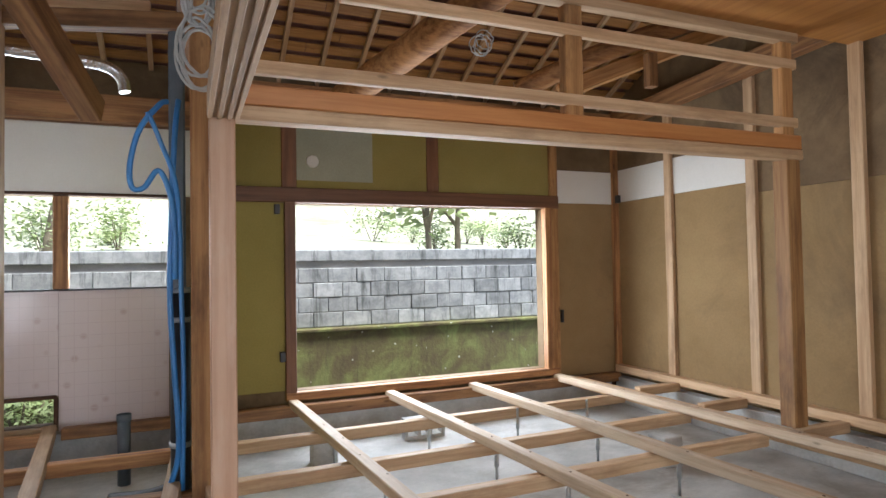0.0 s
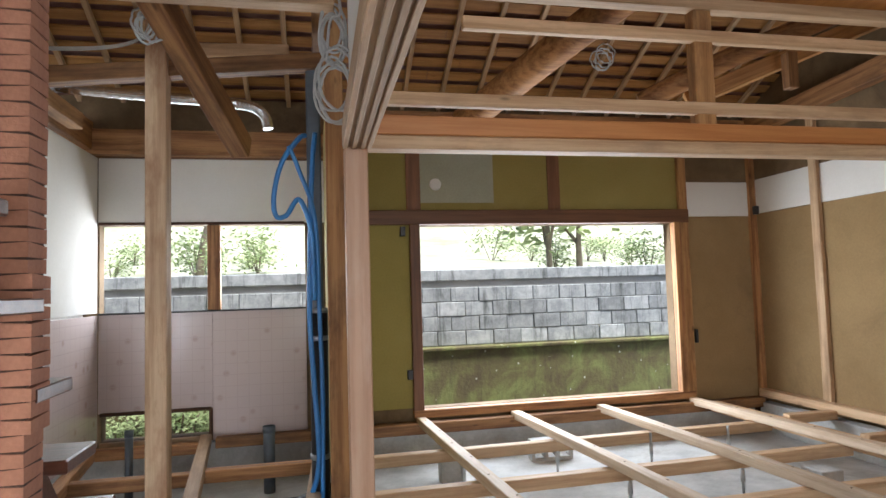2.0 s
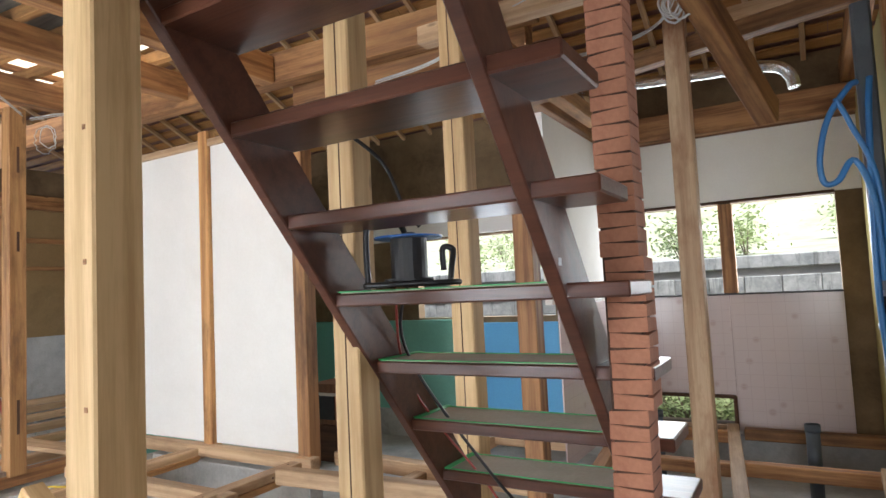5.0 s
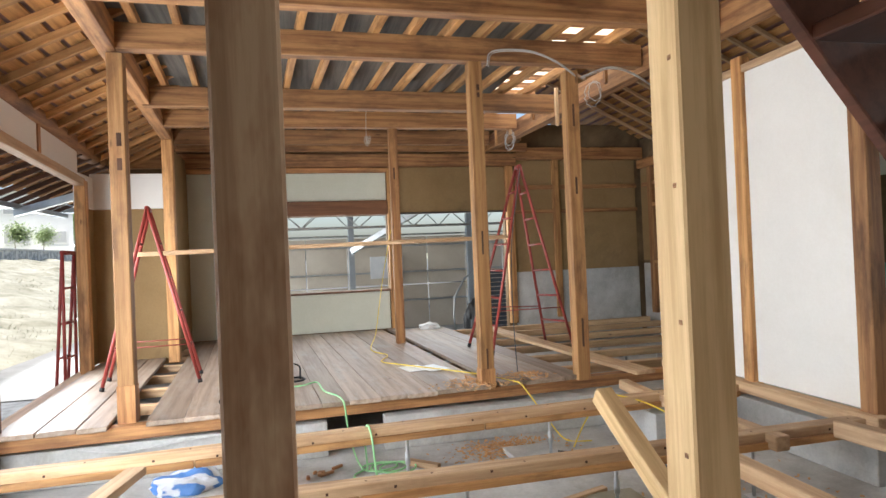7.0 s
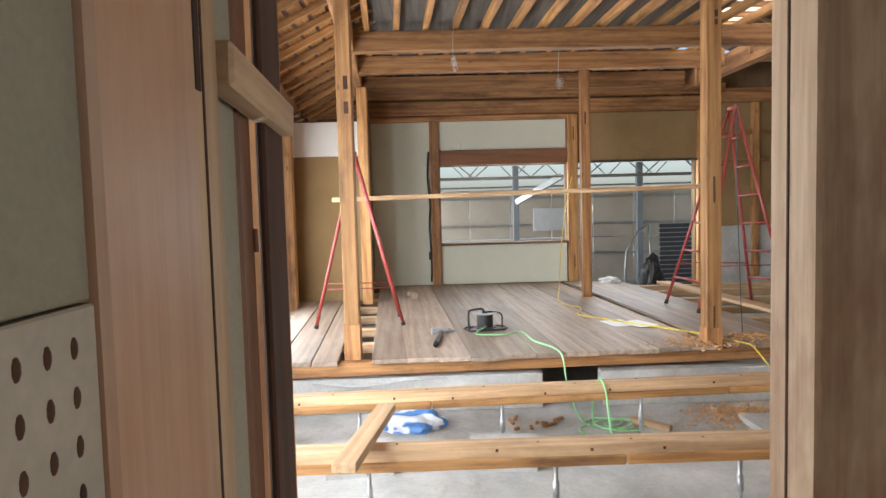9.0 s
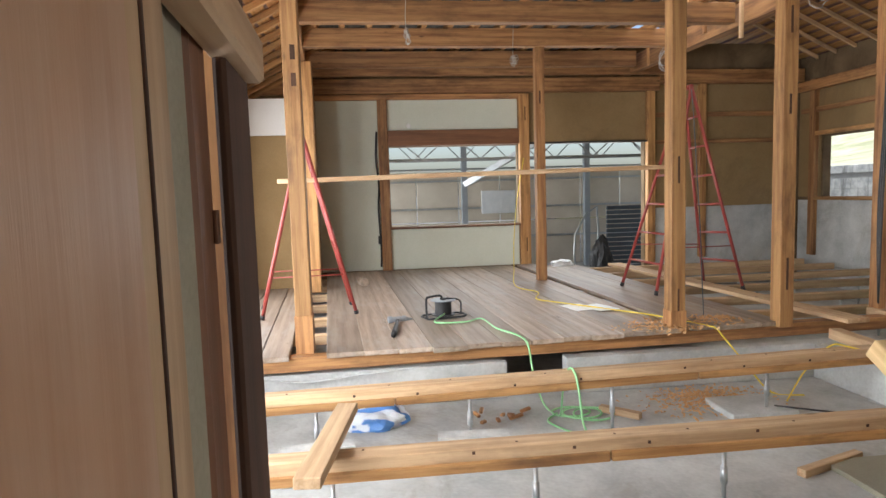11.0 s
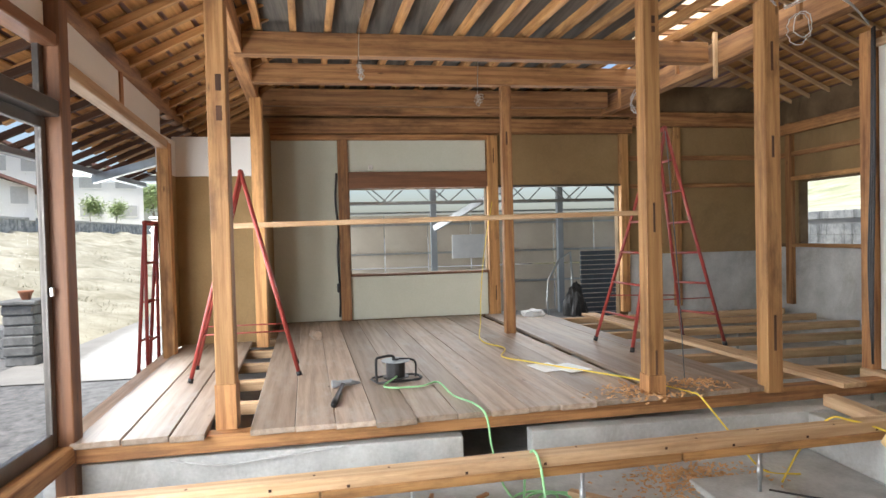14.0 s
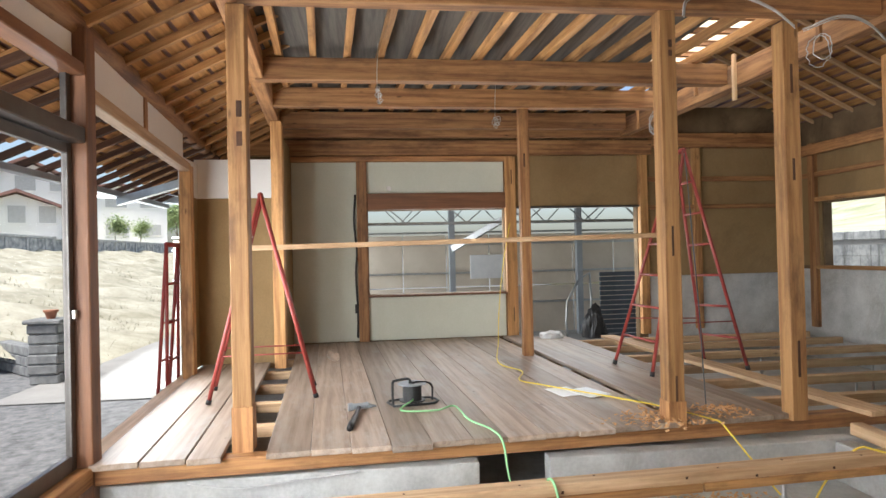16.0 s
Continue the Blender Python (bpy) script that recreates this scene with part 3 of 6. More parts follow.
# the partition that the camera passes
panel("wall_panel_36", -1.02, -0.3, -0.62, -0.525, 1.02, 2.6, "greyplaster", "grey sand plaster partition")
panel("wall_panel_37", -1.02, -0.3, -0.62, -0.522, -0.43, 1.018, "card", "beige pegged board low on the partition")
# plain unseen wall that closes the place; its doorway is assumed
wall_with_holes("wall_south", "x", -3.5, -3.38, -1.5, 4.97, -0.62, 3.6, [(-1.0, 2.6, -0.55, 2.2)], "greyplaster", "assumed outer wall behind the camera with an open doorway")


# ---- frame timbers ----
def post(name, x0, x1, y0, y1, z0, z1, material, label):
    return st(block(name, x0, x1, y0, y1, z0, z1, material, bevel=0.006), label, "post")


def beam(name, a, b, w, h, material, label, category="beam"):
    return st(timber(name, a, b, w, h, material, bevel=0.006), label, category)


mark = set(bpy.data.objects)
post("post_1", 0.27, 0.385, 3.39, 3.5, -0.2, 1.86, "smooth", "planed pinkish timber post at the room's opening")
post("post_2", 4.05, 4.18, 3.40, 3.52, -0.02, 1.86, "post", "planed grey-brown timber post at the opening")
post("post_3", 0.19, 0.30, 4.1, 4.21, -0.3, 3.2, "post", "rough timber post with cable grooves")
move_new(mark)
post("post_4", -0.78, -0.66, 4.2, 4.32, -0.3, 3.0, "weathered", "weathered free-standing kitchen post")
post("post_5", -1.60, -1.48, 1.22, 1.34, SLAB, 2.95, "newpost", "new yellow timber post, brightly lit")
post("post_6", -1.445, -1.33, 0.222, 0.342, SLAB, 2.95, "weathered", "weathered grey-brown timber post with stains")
post("post_7", -1.615, -1.50, 2.14, 2.255, SLAB, 2.95, "newpost", "pale yellow timber post behind the stairs")
post("post_8", -1.60, -1.485, 2.96, 3.07, SLAB, 2.7, "newpost", "pale yellow timber post with a groove")
post("post_9", -1.66, -1.54, 3.85, 3.97, SLAB, 2.7, "old", "red-brown timber post")
post("post_10", -5.34, -5.225, -0.955, -0.84, -0.05, 2.72, "post", "old yellow post with mortise holes")
post("post_11", -5.345, -5.225, 1.85, 1.965, -0.05, 2.75, "post", "old yellow post with mortise holes")
post("post_12", -5.35, -5.23, 2.74, 2.86, -0.05, 2.7, "post", "old yellow post with mortise holes")
post("post_13", -8.11, -8.0, 1.58, 1.69, -0.02, 2.76, "old", "old brown post with mortise holes")
post("post_14", -8.1, -7.98, -1.12, -1.0, -0.02, 2.6, "post", "old post beside the stepladder")
post("post_15", -5.62, -5.51, 3.84, 3.95, -0.1, 2.6, "old", "brown post at the panel's end")
post("post_16", -4.53, -4.42, 3.86, 3.96, -0.1, 2.6, "post", "timber stud between the white panels")
post("post_17", -3.48, -3.36, 3.86, 3.98, -0.1, 2.6, "old", "red-brown corner post of the partition")
post("post_18", -5.18, -5.06, -1.80, -1.69, -0.42, 2.5, "brown", "reddish sash post of the veranda")
post("post_19", -7.86, -7.74, -1.98, -1.87, -0.05, 2.1, "post", "yellow planed post at the veranda's end")
post("post_20", -9.735, -9.66, -0.26, -0.12, -0.02, 2.42, "old", "brown wall stud with a chewed edge")
post("post_21", -9.735, -9.64, 1.78, 1.93, -0.02, 2.48, "post", "notched post beside the window")
post("post_22", -9.735, -9.64, 3.73, 3.85, -0.05, 2.6, "post", "timber post beside the opening")
post("post_23", -9.735, -9.64, -1.3, -1.2, -0.02, 2.5, "post", "timber wall post")

# lintel beam with open upper frame
mark = set(bpy.data.objects)
Y = 3.44
beam("beam_1", (0.3, Y, 1.89), (4.2, Y, 1.89), 0.11, 0.07, "pale", "grooved lintel of figured pale wood", "lintel")
beam("beam_2", (0.3, Y, 1.98), (4.2, Y, 1.98), 0.09, 0.1, "kamoi", "orange planed lintel face board", "lintel")
beam("beam_3", (0.3, Y, 2.125), (4.2, Y, 2.125), 0.05, 0.07, "pale", "pale rail of the open upper frame", "rail")
beam("beam_4", (0.9, Y, 2.545), (4.2, Y, 2.545), 0.05, 0.07, "pale", "pale rail of the open upper frame", "rail")
beam("beam_5", (0.3, Y, 2.73), (4.2, Y, 2.73), 0.09, 0.07, "pale", "pale ceiling edge timber", "rail")
post("stud_1", 2.25, 2.37, 3.42, 3.50, 2.03, 3.6, "post", "short orange post above the lintel")
post("stud_2", 4.05, 4.16, 3.42, 3.50, 2.03, 2.9, "post", "short post above the lintel")
kamoi = beam("beam_6", (0.33, 3.4, 1.92), (0.33, -3.3, 1.92), 0.14, 0.12, "pale", "grooved sliding door lintel", "lintel")
for x in (0.262, 0.304, 0.345, 0.379):
    under(block("ridge", x, x + 0.02, -3.3, 3.36, 1.843, 1.8605, "pale", bevel=0.002), kamoi)
panel("wall_panel_38", 0.3, 0.36, -3.3, 3.4, 2.0, 2.8, "white", "white plaster above the sliding door lintel")
st(block("ceiling_1", 0.3, 4.85, -3.4, 3.42, 2.76, 2.79, "ply", bevel=0), "orange plywood ceiling", "ceiling")
# garden window frame
beam("window_frame_1", (0.42, 6.19, 1.835), (3.98, 6.19, 1.835), 0.07, 0.14, "brown", "red-brown window lintel", "window frame")
beam("window_frame_2", (1.0, 6.19, -0.03), (3.95, 6.19, -0.03), 0.09, 0.075, "old", "timber window sill", "window sill")
post("window_frame_3", 1.0, 1.10, 6.15, 6.238, 0.0, 1.77, "brown", "red-brown window jamb")
post("window_frame_4", 3.80, 3.88, 6.15, 6.238, 0.0, 1.77, "old", "timber window jamb")
post("window_frame_5", 3.885, 3.98, 6.17, 6.238, -0.1, 2.9, "post", "timber post beside the window")
post("stud_3", 0.98, 1.12, 6.19, 6.24, 1.905, 2.85, "brown", "brown stud in the olive wall")
post("stud_4", 2.43, 2.56, 6.19, 6.24, 1.905, 2.85, "brown", "brown stud in the olive wall")
post("stud_5", 4.73, 4.80, 6.15, 6.22, -0.1, 3.0, "old", "thin corner stud")
post("stud_6", 4.76, 4.84, 5.28, 5.38, -0.1, 2.8, "pale", "pale stud patched against the clay wall")
post("stud_7", 4.76, 4.84, 4.27, 4.37, -0.1, 3.0, "pale", "pale stud patched against the clay wall")
post("stud_8", 4.76, 4.84, 3.33, 3.43, -0.1, 3.0, "pale", "pale stud with dark mortise holes")
beam("wall_plate_1", (4.74, 2.0, -0.05), (4.74, 6.15, -0.05), 0.1, 0.08, "pale", "pale timber sill along the clay wall", "wall plate")

# floor timbers of the garden room
for n, (x0, x1) in enumerate(((1.06, 1.24), (1.98, 2.22), (2.87, 3.09), (3.9, 4.1))):
    joist = beam("floor_joist_%d" % (n + 1), (x0, 6.14, -0.085), (x1 + 0.08, 2.3, -0.085), 0.09, 0.07, "joist", "pale new floor joist with screw holes", "joist")
    for k in range(9):
        q = (k + 0.4) / 9
        xs, ys = x0 + (x1 + 0.08 - x0) * q, 6.14 - 3.84 * q
        under(block("screw", xs - 0.006 + 0.02 * (k % 2), xs + 0.006 + 0.02 * (k % 2), ys - 0.006, ys + 0.006, -0.051, -0.0485, "dark", bevel=0), joist)
for n, y in enumerate((5.2, 4.35, 3.6)):
    beam("floor_beam_%d" % (n + 1), (0.42, y, -0.17), (4.1, y + 0.1, -0.17), 0.09, 0.085, "pale", "timber floor beam on steel props", "floor beam")
beam("floor_beam_4", (0.42, 6.08, -0.14), (4.7, 6.12, -0.14), 0.1, 0.1, "old", "timber ground sill", "floor beam")
beam("floor_beam_5", (4.1, 6.1, -0.14), (4.3, 2.3, -0.14), 0.1, 0.1, "pale", "timber floor beam", "floor beam")
for y in (5.2, 4.4, 3.5, 2.6):
    beam("floor_beam_6", (4.2, y, -0.1), (4.7, y, -0.1), 0.09, 0.08, "pale", "short cross timber", "floor beam")

move_new(mark)
# deck room floor: planks on beams
deck = empty("deck_floor", (-7, 1, 0))
st(deck, "wide old grey-brown floorboards laid loose on beams", "floor")
rng = random.Random(5)


def board(y0, y1, x0, x1, z=0.0, material="deck"):
    w = y1 - y0
    ym = (y0 + y1) / 2
    ob = timber("floorboard", (x0, sk(x0, ym), z - 0.018), (x1, sk(x1, ym), z - 0.018), w, 0.036, material, bevel=0.004)
    return under(ob, deck)


edge = -0.745
for w in (0.26, 0.24, 0.24, 0.25, 0.26, 0.22, 0.25, 0.22, 0.25, 0.25, 0.235):
    board(edge + 0.0015, edge + w - 0.0015, -5.045 - 0.08 * max(0, edge) - rng.uniform(0, 0.03), -9.64, rng.uniform(-0.004, 0.002))
    edge += w
board(2.0, 2.24, -5.2, -9.6, 0.012)
board(2.25, 2.62, -5.24, -9.5, -0.004)
board(2.63, 2.83, -5.27, -9.5, -0.006)
board(3.25, 3.45, -5.15, -9.3, 0.01, "pale")
for y0, y1, x0 in ((-1.72, -1.46, -5.05), (-1.45, -1.2, -5.06), (-1.19, -1.0, -5.05)):
    board(y0, y1, x0, -8.34, -0.005)
beam("floor_beam_7", (-5.13, -1.9, -0.085), (-5.4, 3.9, -0.085), 0.12, 0.1, "old", "old timber edge beam of the deck", "floor beam")
for n, x in enumerate((-5.9, -6.6, -7.3, -8.0, -8.7, -9.3)):
    beam("deck_joist_%d" % (n + 1), (x, -1.9, -0.09), (x, 6.0, -0.09), 0.09, 0.08, "pale", "floor joist under the boards", "joist")
# open floor beams before the deck
beam("floor_beam_8", (-4.28, -1.75, -0.08), (-4.58, 3.88, -0.08), 0.11, 0.1, "pale", "grooved timber floor beam on steel props", "floor beam")
beam("floor_beam_9", (-3.44, -1.75, -0.08), (-3.44, 3.86, -0.08), 0.11, 0.1, "pale", "grooved timber floor beam on steel props", "floor beam")
beam("floor_beam_10", (-3.3, 3.5, -0.03), (-2.0, 3.62, -0.03), 0.1, 0.1, "pale", "timber floor beam end", "floor beam")

# ceiling beams of the deck room
for n, (x, z) in enumerate(((-4.3, 2.85), (-5.28, 2.85), (-6.95, 2.83), (-8.0, 2.85), (-8.98, 2.82))):
    beam("ceiling_beam_%d" % (n + 1), (x, sk(x, -0.95), z), (x, sk(x, 3.5), z), 0.12, 0.2, "old", "old pine ceiling beam", "beam")
beam("ceiling_beam_6", (-9.66, -2.2, 2.6), (-9.66, 3.9, 2.6), 0.12, 0.2, "old", "old pine wall beam", "beam")
beam("ceiling_beam_7", (-9.66, 3.9, 2.7), (-9.66, 6.2, 2.7), 0.12, 0.2, "old", "old pine wall beam", "beam")
beam("girder_1", (-1.4, sk(-1.4, -0.95), 2.85), (-9.7, sk(-9.7, -0.95), 2.85), 0.13, 0.22, "old", "long old girder along the veranda", "girder")
beam("girder_2", (-1.4, sk(-1.4, 3.5), 2.82), (-9.7, sk(-9.7, 3.7), 2.82), 0.14, 0.22, "old", "long old girder beside the roof light", "girder")
joists = empty("ceiling_joists", (-7, 1, 3))
st(joists, "row of old pine ceiling joists", "joists")
y = -0.75
while y < 3.4:
    ob = timber("joist", (-1.8, sk(-1.8, y), 2.985), (-9.6, sk(-9.6, y), 2.985), 0.06, 0.08, "post")
    under(ob, joists)
    y += 0.303
st(block("ceiling_2", -9.7, -1.4, -1.2, 2.72, 3.03, 3.05, "greyboard", bevel=0), "grey boards of the upper floor", "ceiling")


# ---- roofs: boards on rafters ----
def roof(name, x0, x1, y0, z0, y1, z1, label, board_w=0.16, light_strip=None):
    """Sheathing boards that run along x, from the eave y0, z0 to the ridge y1, z1."""
    bm = bmesh.new()
    n = int(math.hypot(y1 - y0, z1 - z0) / board_w)
    for i in range(n):
        a, b = i / n, (i + 1) / n - 0.012
        for (xa, xb) in ((x0, x1),) if light_strip is None else ((x0, light_strip[0]), (light_strip[1], x1)):
            ya, yb, za, zb = y0 + (y1 - y0) * a, y0 + (y1 - y0) * b, z0 + (z1 - z0) * a, z0 + (z1 - z0) * b
            cut = xa
            r = random.Random(i * 7 + int(xa * 10))
            while cut < xb:
                nxt = min(cut + r.uniform(1.4, 2.6), xb)
                v = [bm.verts.new(p) for p in ((cut, ya, za), (nxt - 0.006, ya, za), (nxt - 0.006, yb, zb), (cut, yb, zb))]
                w = [bm.verts.new(p.co + Vector((0, 0, 0.014))) for p in v]
                bm.faces.new(v)
                bm.faces.new(w[::-1])
                for k in range(4):
                    bm.faces.new((v[k], w[k], w[(k + 1) % 4], v[(k + 1) % 4]))
                cut = nxt
    return st(link(name, bm, "roofboard"), label, "roof boards")


def rafters(name, xs, y0, z0, y1, z1, w, h, material, label):
    g = empty(name)
    st(g, label, "rafters")
    for x in xs:
        ob = timber("rafter", (x, y0, z0 - h / 2), (x, y1, z1 - h / 2), w, h, material)
        under(ob, g)


roof("roof_north", -11, 6, 6.95, 2.62, 2.0, 5.0, "orange sheathing boards of the roof")
rafters("rafters_north", [-9.4 + 0.36 * i for i in range(40)], 6.95, 2.60, 2.0, 4.98, 0.04, 0.045, "pale", "thin pale rafters under the roof boards")
roof("roof_veranda", -10.5, -1.5, -2.75, 2.12, 0.2, 3.6, "orange sheathing boards over the veranda")
cover = bmesh.new()
lower = [cover.verts.new(p) for p in ((-10.5, -2.75, 2.155), (-1.5, -2.75, 2.155), (-1.5, 0.2, 3.635), (-10.5, 0.2, 3.635))]
upper = [cover.verts.new(v.co + Vector((0, 0, 0.03))) for v in lower]
cover.faces.new(lower)
cover.faces.new(upper[::-1])
for k in range(4):
    cover.faces.new((lower[k], upper[k], upper[(k + 1) % 4], lower[(k + 1) % 4]))
bmesh.ops.recalc_face_normals(cover, faces=cover.faces[:])
st(link("roof_cover_veranda", cover, "tiles"), "dark roof covering over the veranda boards", "roof")
rafters("rafters_veranda", [-10.3 + 0.34 * i for i in range(26)], -2.75, 2.1, 0.2, 3.58, 0.045, 0.06, "post", "old rafters over the veranda and eaves")
st(block("roof_cover_north", -11, 6, 2.0, 2.01, 4.9, 5.2, "tiles", bevel=0), "roof ridge closure", "roof")


def slope(name, x0, x1, y0, z0, y1, z1, material, label):
    bm = bmesh.new()
    v = [bm.verts.new(p) for p in ((x0, y0, z0), (x1, y0, z0), (x1, y1, z1), (x0, y1, z1))]
    w = [bm.verts.new(p.co + Vector((0, 0, 0.05))) for p in v]
    bm.faces.new(v)
    bm.faces.new(w[::-1])
    for k in range(4):
        bm.faces.new((v[k], w[k], w[(k + 1) % 4], v[(k + 1) % 4]))
    bmesh.ops.recalc_face_normals(bm, faces=bm.faces[:])
    return st(link(name, bm, material), label, "roof")


slope("roof_tiles_north", -11, 6, 7.0, 2.65, 1.9, 5.1, "tiles", "dark tiled roof")
slope("roof_tiles_south", -10.5, -1.5, -2.8, 2.15, 0.2, 3.66, "tiles", "dark tiled veranda roof")
slope("roof_tiles_main", -11, 6, -3.6, 3.62, 2.0, 5.2, "tiles", "dark tiled roof over the house")
st(link("veranda_log", tube_bm([(-1.5, -1.62, 2.52), (-5.0, -1.82, 2.53), (-8.6, -2.02, 2.5), (-9.7, -2.1, 2.5)], 0.1, 14), "old", smooth=True), "peeled round log beam above the veranda sashes", "beam")

# ---- more of the frame ----
def mortise(owner, x, y0, y1, z0, z1):
    """A dark block on a post's +x face; its colour stands for a slot's shade."""
    return link_block("mortise", owner, x - 0.012, x + 0.0015, y0, y1, z0, z1, "dark")


def link_block(name, owner, x0, x1, y0, y1, z0, z1, material, label=""):
    ob = block(name, x0, x1, y0, y1, z0, z1, material, bevel=0.001)
    under(ob, owner)
    if label:
        ob["label"] = label
    return ob


byname = bpy.data.objects
for pn, slots in (("post_10", ((-0.9, -0.865, 2.02, 2.12), (-0.9, -0.865, 1.84, 1.93))), ("post_11", ((1.91, 1.935, 2.5, 2.55), (1.91, 1.935, 2.44, 2.48), (1.9, 1.915, 0.1, 0.3), (1.9, 1.915, 1.1, 1.3))),
                  ("post_12", ((2.79, 2.81, 2.2, 2.4), (2.79, 2.81, 1.6, 1.75), (2.79, 2.81, 0.25, 0.5)))):
    for s in slots:
        mortise(byname[pn], -5.225 if pn != "post_12" else -5.23, *s)
rp = random.Random(21)
for fb, xa, xb, splits in (("floor_beam_8", -4.28, -4.58, ((-1.74, -0.3), (-0.29, 1.6), (1.61, 3.8))), ("floor_beam_9", -3.44, -3.44, ((-1.74, 0.62), (0.63, 3.8)))):
    def along(y):
        return xa + (xb - xa) * (y + 1.75) / 5.63

    for y0, y1 in splits:
        strip = timber("ledger", (along(y0) + 0.066, y0, -0.108), (along(y1) + 0.066, y1, -0.108), 0.02, 0.045, "post", bevel=0.003)
        under(strip, byname[fb])
    for k in range(11):
        y = -1.6 + 0.5 * k + rp.uniform(-0.12, 0.12)
        xq, zq = along(y) + 0.055, -0.062 + rp.uniform(-0.015, 0.015)
        # dark block, its colour in place of the shade in a hole
        link_block("peg_hole", byname[fb], xq - 0.01, xq + 0.003, y - 0.007, y + 0.007, zq - 0.007, zq + 0.007, "dark")
        xq = along(y + 0.2) + rp.uniform(-0.03, 0.03)
        link_block("screw", byname[fb], xq - 0.006, xq + 0.006, y + 0.194, y + 0.206, -0.034, -0.0285, "dark")
mortise(byname["post_13"], -8.0, 1.62, 1.64, 2.1, 2.25)
mortise(byname["post_21"], -9.64, 1.86, 1.875, 2.1, 2.3)
mortise(byname["post_21"], -9.64, 1.86, 1.875, 0.2, 0.4)
link_block("splice", byname["post_10"], -5.345, -5.218, -0.96, -0.835, -0.04, 0.24, "old", "darker splice block")
link_block("splice", byname["post_11"], -5.35, -5.218, 1.845, 1.97, -0.04, 0.13, "old", "darker splice block")
link_block("splice", byname["post_5"], -1.603, -1.477, 1.217, 1.343, 0.3, 0.305, "old")
for z in (0.35, 0.62, 0.93, 1.25, 1.55, 1.9):
    link_block("nail_plug", byname["post_5"], -1.52, -1.507, 1.2185, 1.225, z, z + 0.012, "old")
# dark strips whose colour stands in for the shade inside grooves
link_block("groove", byname["post_6"], -1.40, -1.394, 0.2205, 0.23, -0.3, 2.6, "dark")
link_block("groove", byname["post_7"], -1.56, -1.554, 2.1385, 2.15, -0.3, 2.6, "dark")
link_block("groove", byname["post_8"], -1.55, -1.544, 2.9585, 2.97, -0.3, 2.6, "dark")

# engaged frame of the end wall
beam("lintel_1", (-9.69, -0.12, 1.88), (-9.69, 1.78, 1.88), 0.07, 0.22, "brown", "red-brown lintel above the end window", "lintel")
beam("lintel_2", (-9.69, -1.2, 2.455), (-9.69, 1.9, 2.455), 0.08, 0.07, "old", "head rail of the end wall", "rail")
beam("window_sill_1", (-9.69, -0.12, 0.60), (-9.69, 1.78, 0.60), 0.07, 0.03, "brown", "red-brown window sill", "window sill")
beam("lintel_3", (-9.69, 1.93, 1.775), (-9.69, 3.73, 1.775), 0.06, 0.03, "alu", "dark rail above the wide opening", "rail")
beam("rail_1", (-9.68, 3.85, 2.15), (-9.68, 6.1, 2.15), 0.04, 0.07, "old", "batten on the clay wall", "rail")
beam("rail_2", (-9.68, 3.85, 1.75), (-9.68, 6.1, 1.75), 0.04, 0.06, "old", "batten on the clay wall", "rail")
post("stud_9", -9.72, -9.65, 4.55, 4.66, 0.0, 2.6, "post", "timber stud on the clay wall")
post("stud_10", -9.4, -9.28, 6.13, 6.2, 0.0, 2.6, "old", "timber stud at the window")
post("stud_11", -8.0, -7.9, 6.13, 6.2, 0.0, 2.6, "old", "timber stud at the window")
beam("window_frame_6", (-9.3, 6.17, 1.8), (-7.8, 6.17, 1.8), 0.07, 0.06, "post", "timber window head", "window frame")
beam("window_frame_7", (-9.3, 6.17, 0.85), (-7.8, 6.17, 0.85), 0.07, 0.05, "post", "timber window sill", "window sill")
beam("rail_3", (-9.6, 6.17, 2.15), (-5.6, 6.17, 2.15), 0.05, 0.07, "old", "batten on the north wall", "rail")
beam("rail_4", (-9.6, 6.12, 2.5), (-5.6, 6.12, 2.5), 0.1, 0.14, "old", "wall beam under the roof", "beam")
beam("rail_5", (-5.55, 3.92, 2.5), (-3.3, 3.92, 2.5), 0.1, 0.06, "pale", "head rail of the white partition", "rail")
beam("floor_beam_11", (-5.6, 3.85, -0.05), (-3.3, 3.85, -0.05), 0.1, 0.09, "pale", "rough sill under the white partition", "floor beam")
beam("floor_beam_12", (-4.6, 3.1, -0.08), (-3.3, 3.1, -0.08), 0.1, 0.09, "pale", "short cross floor beam", "floor beam")
beam("floor_beam_13", (-5.1, 3.1, -0.08), (-4.6, 3.05, -0.08), 0.09, 0.08, "pale", "short cross floor beam", "floor beam")
beam("floor_beam_14", (-3.4, 2.65, -0.09), (-1.5, 2.6, -0.09), 0.1, 0.09, "pale", "timber floor beam", "floor beam")
beam("floor_beam_15", (-3.3, 4.1, -0.06), (-1.6, 4.0, -0.06), 0.1, 0.1, "pale", "timber floor beam", "floor beam")
beam("floor_beam_16", (-2.5, 3.6, -0.1), (-2.5, 6.0, -0.1), 0.1, 0.09, "pale", "timber floor beam", "floor beam")
beam("floor_beam_17", (-3.3, 5.1, -0.08), (-1.7, 5.1, -0.08), 0.1, 0.09, "pale", "timber floor beam", "floor beam")
prop = beam("loose_timber", (-3.56, 2.08, 0.255), (-2.55, 2.12, -0.375), 0.105, 0.105, "newpost", "pale square timber leaning across the floor beams", "timber")
tagged(prop, kind="")
del prop["kind"]

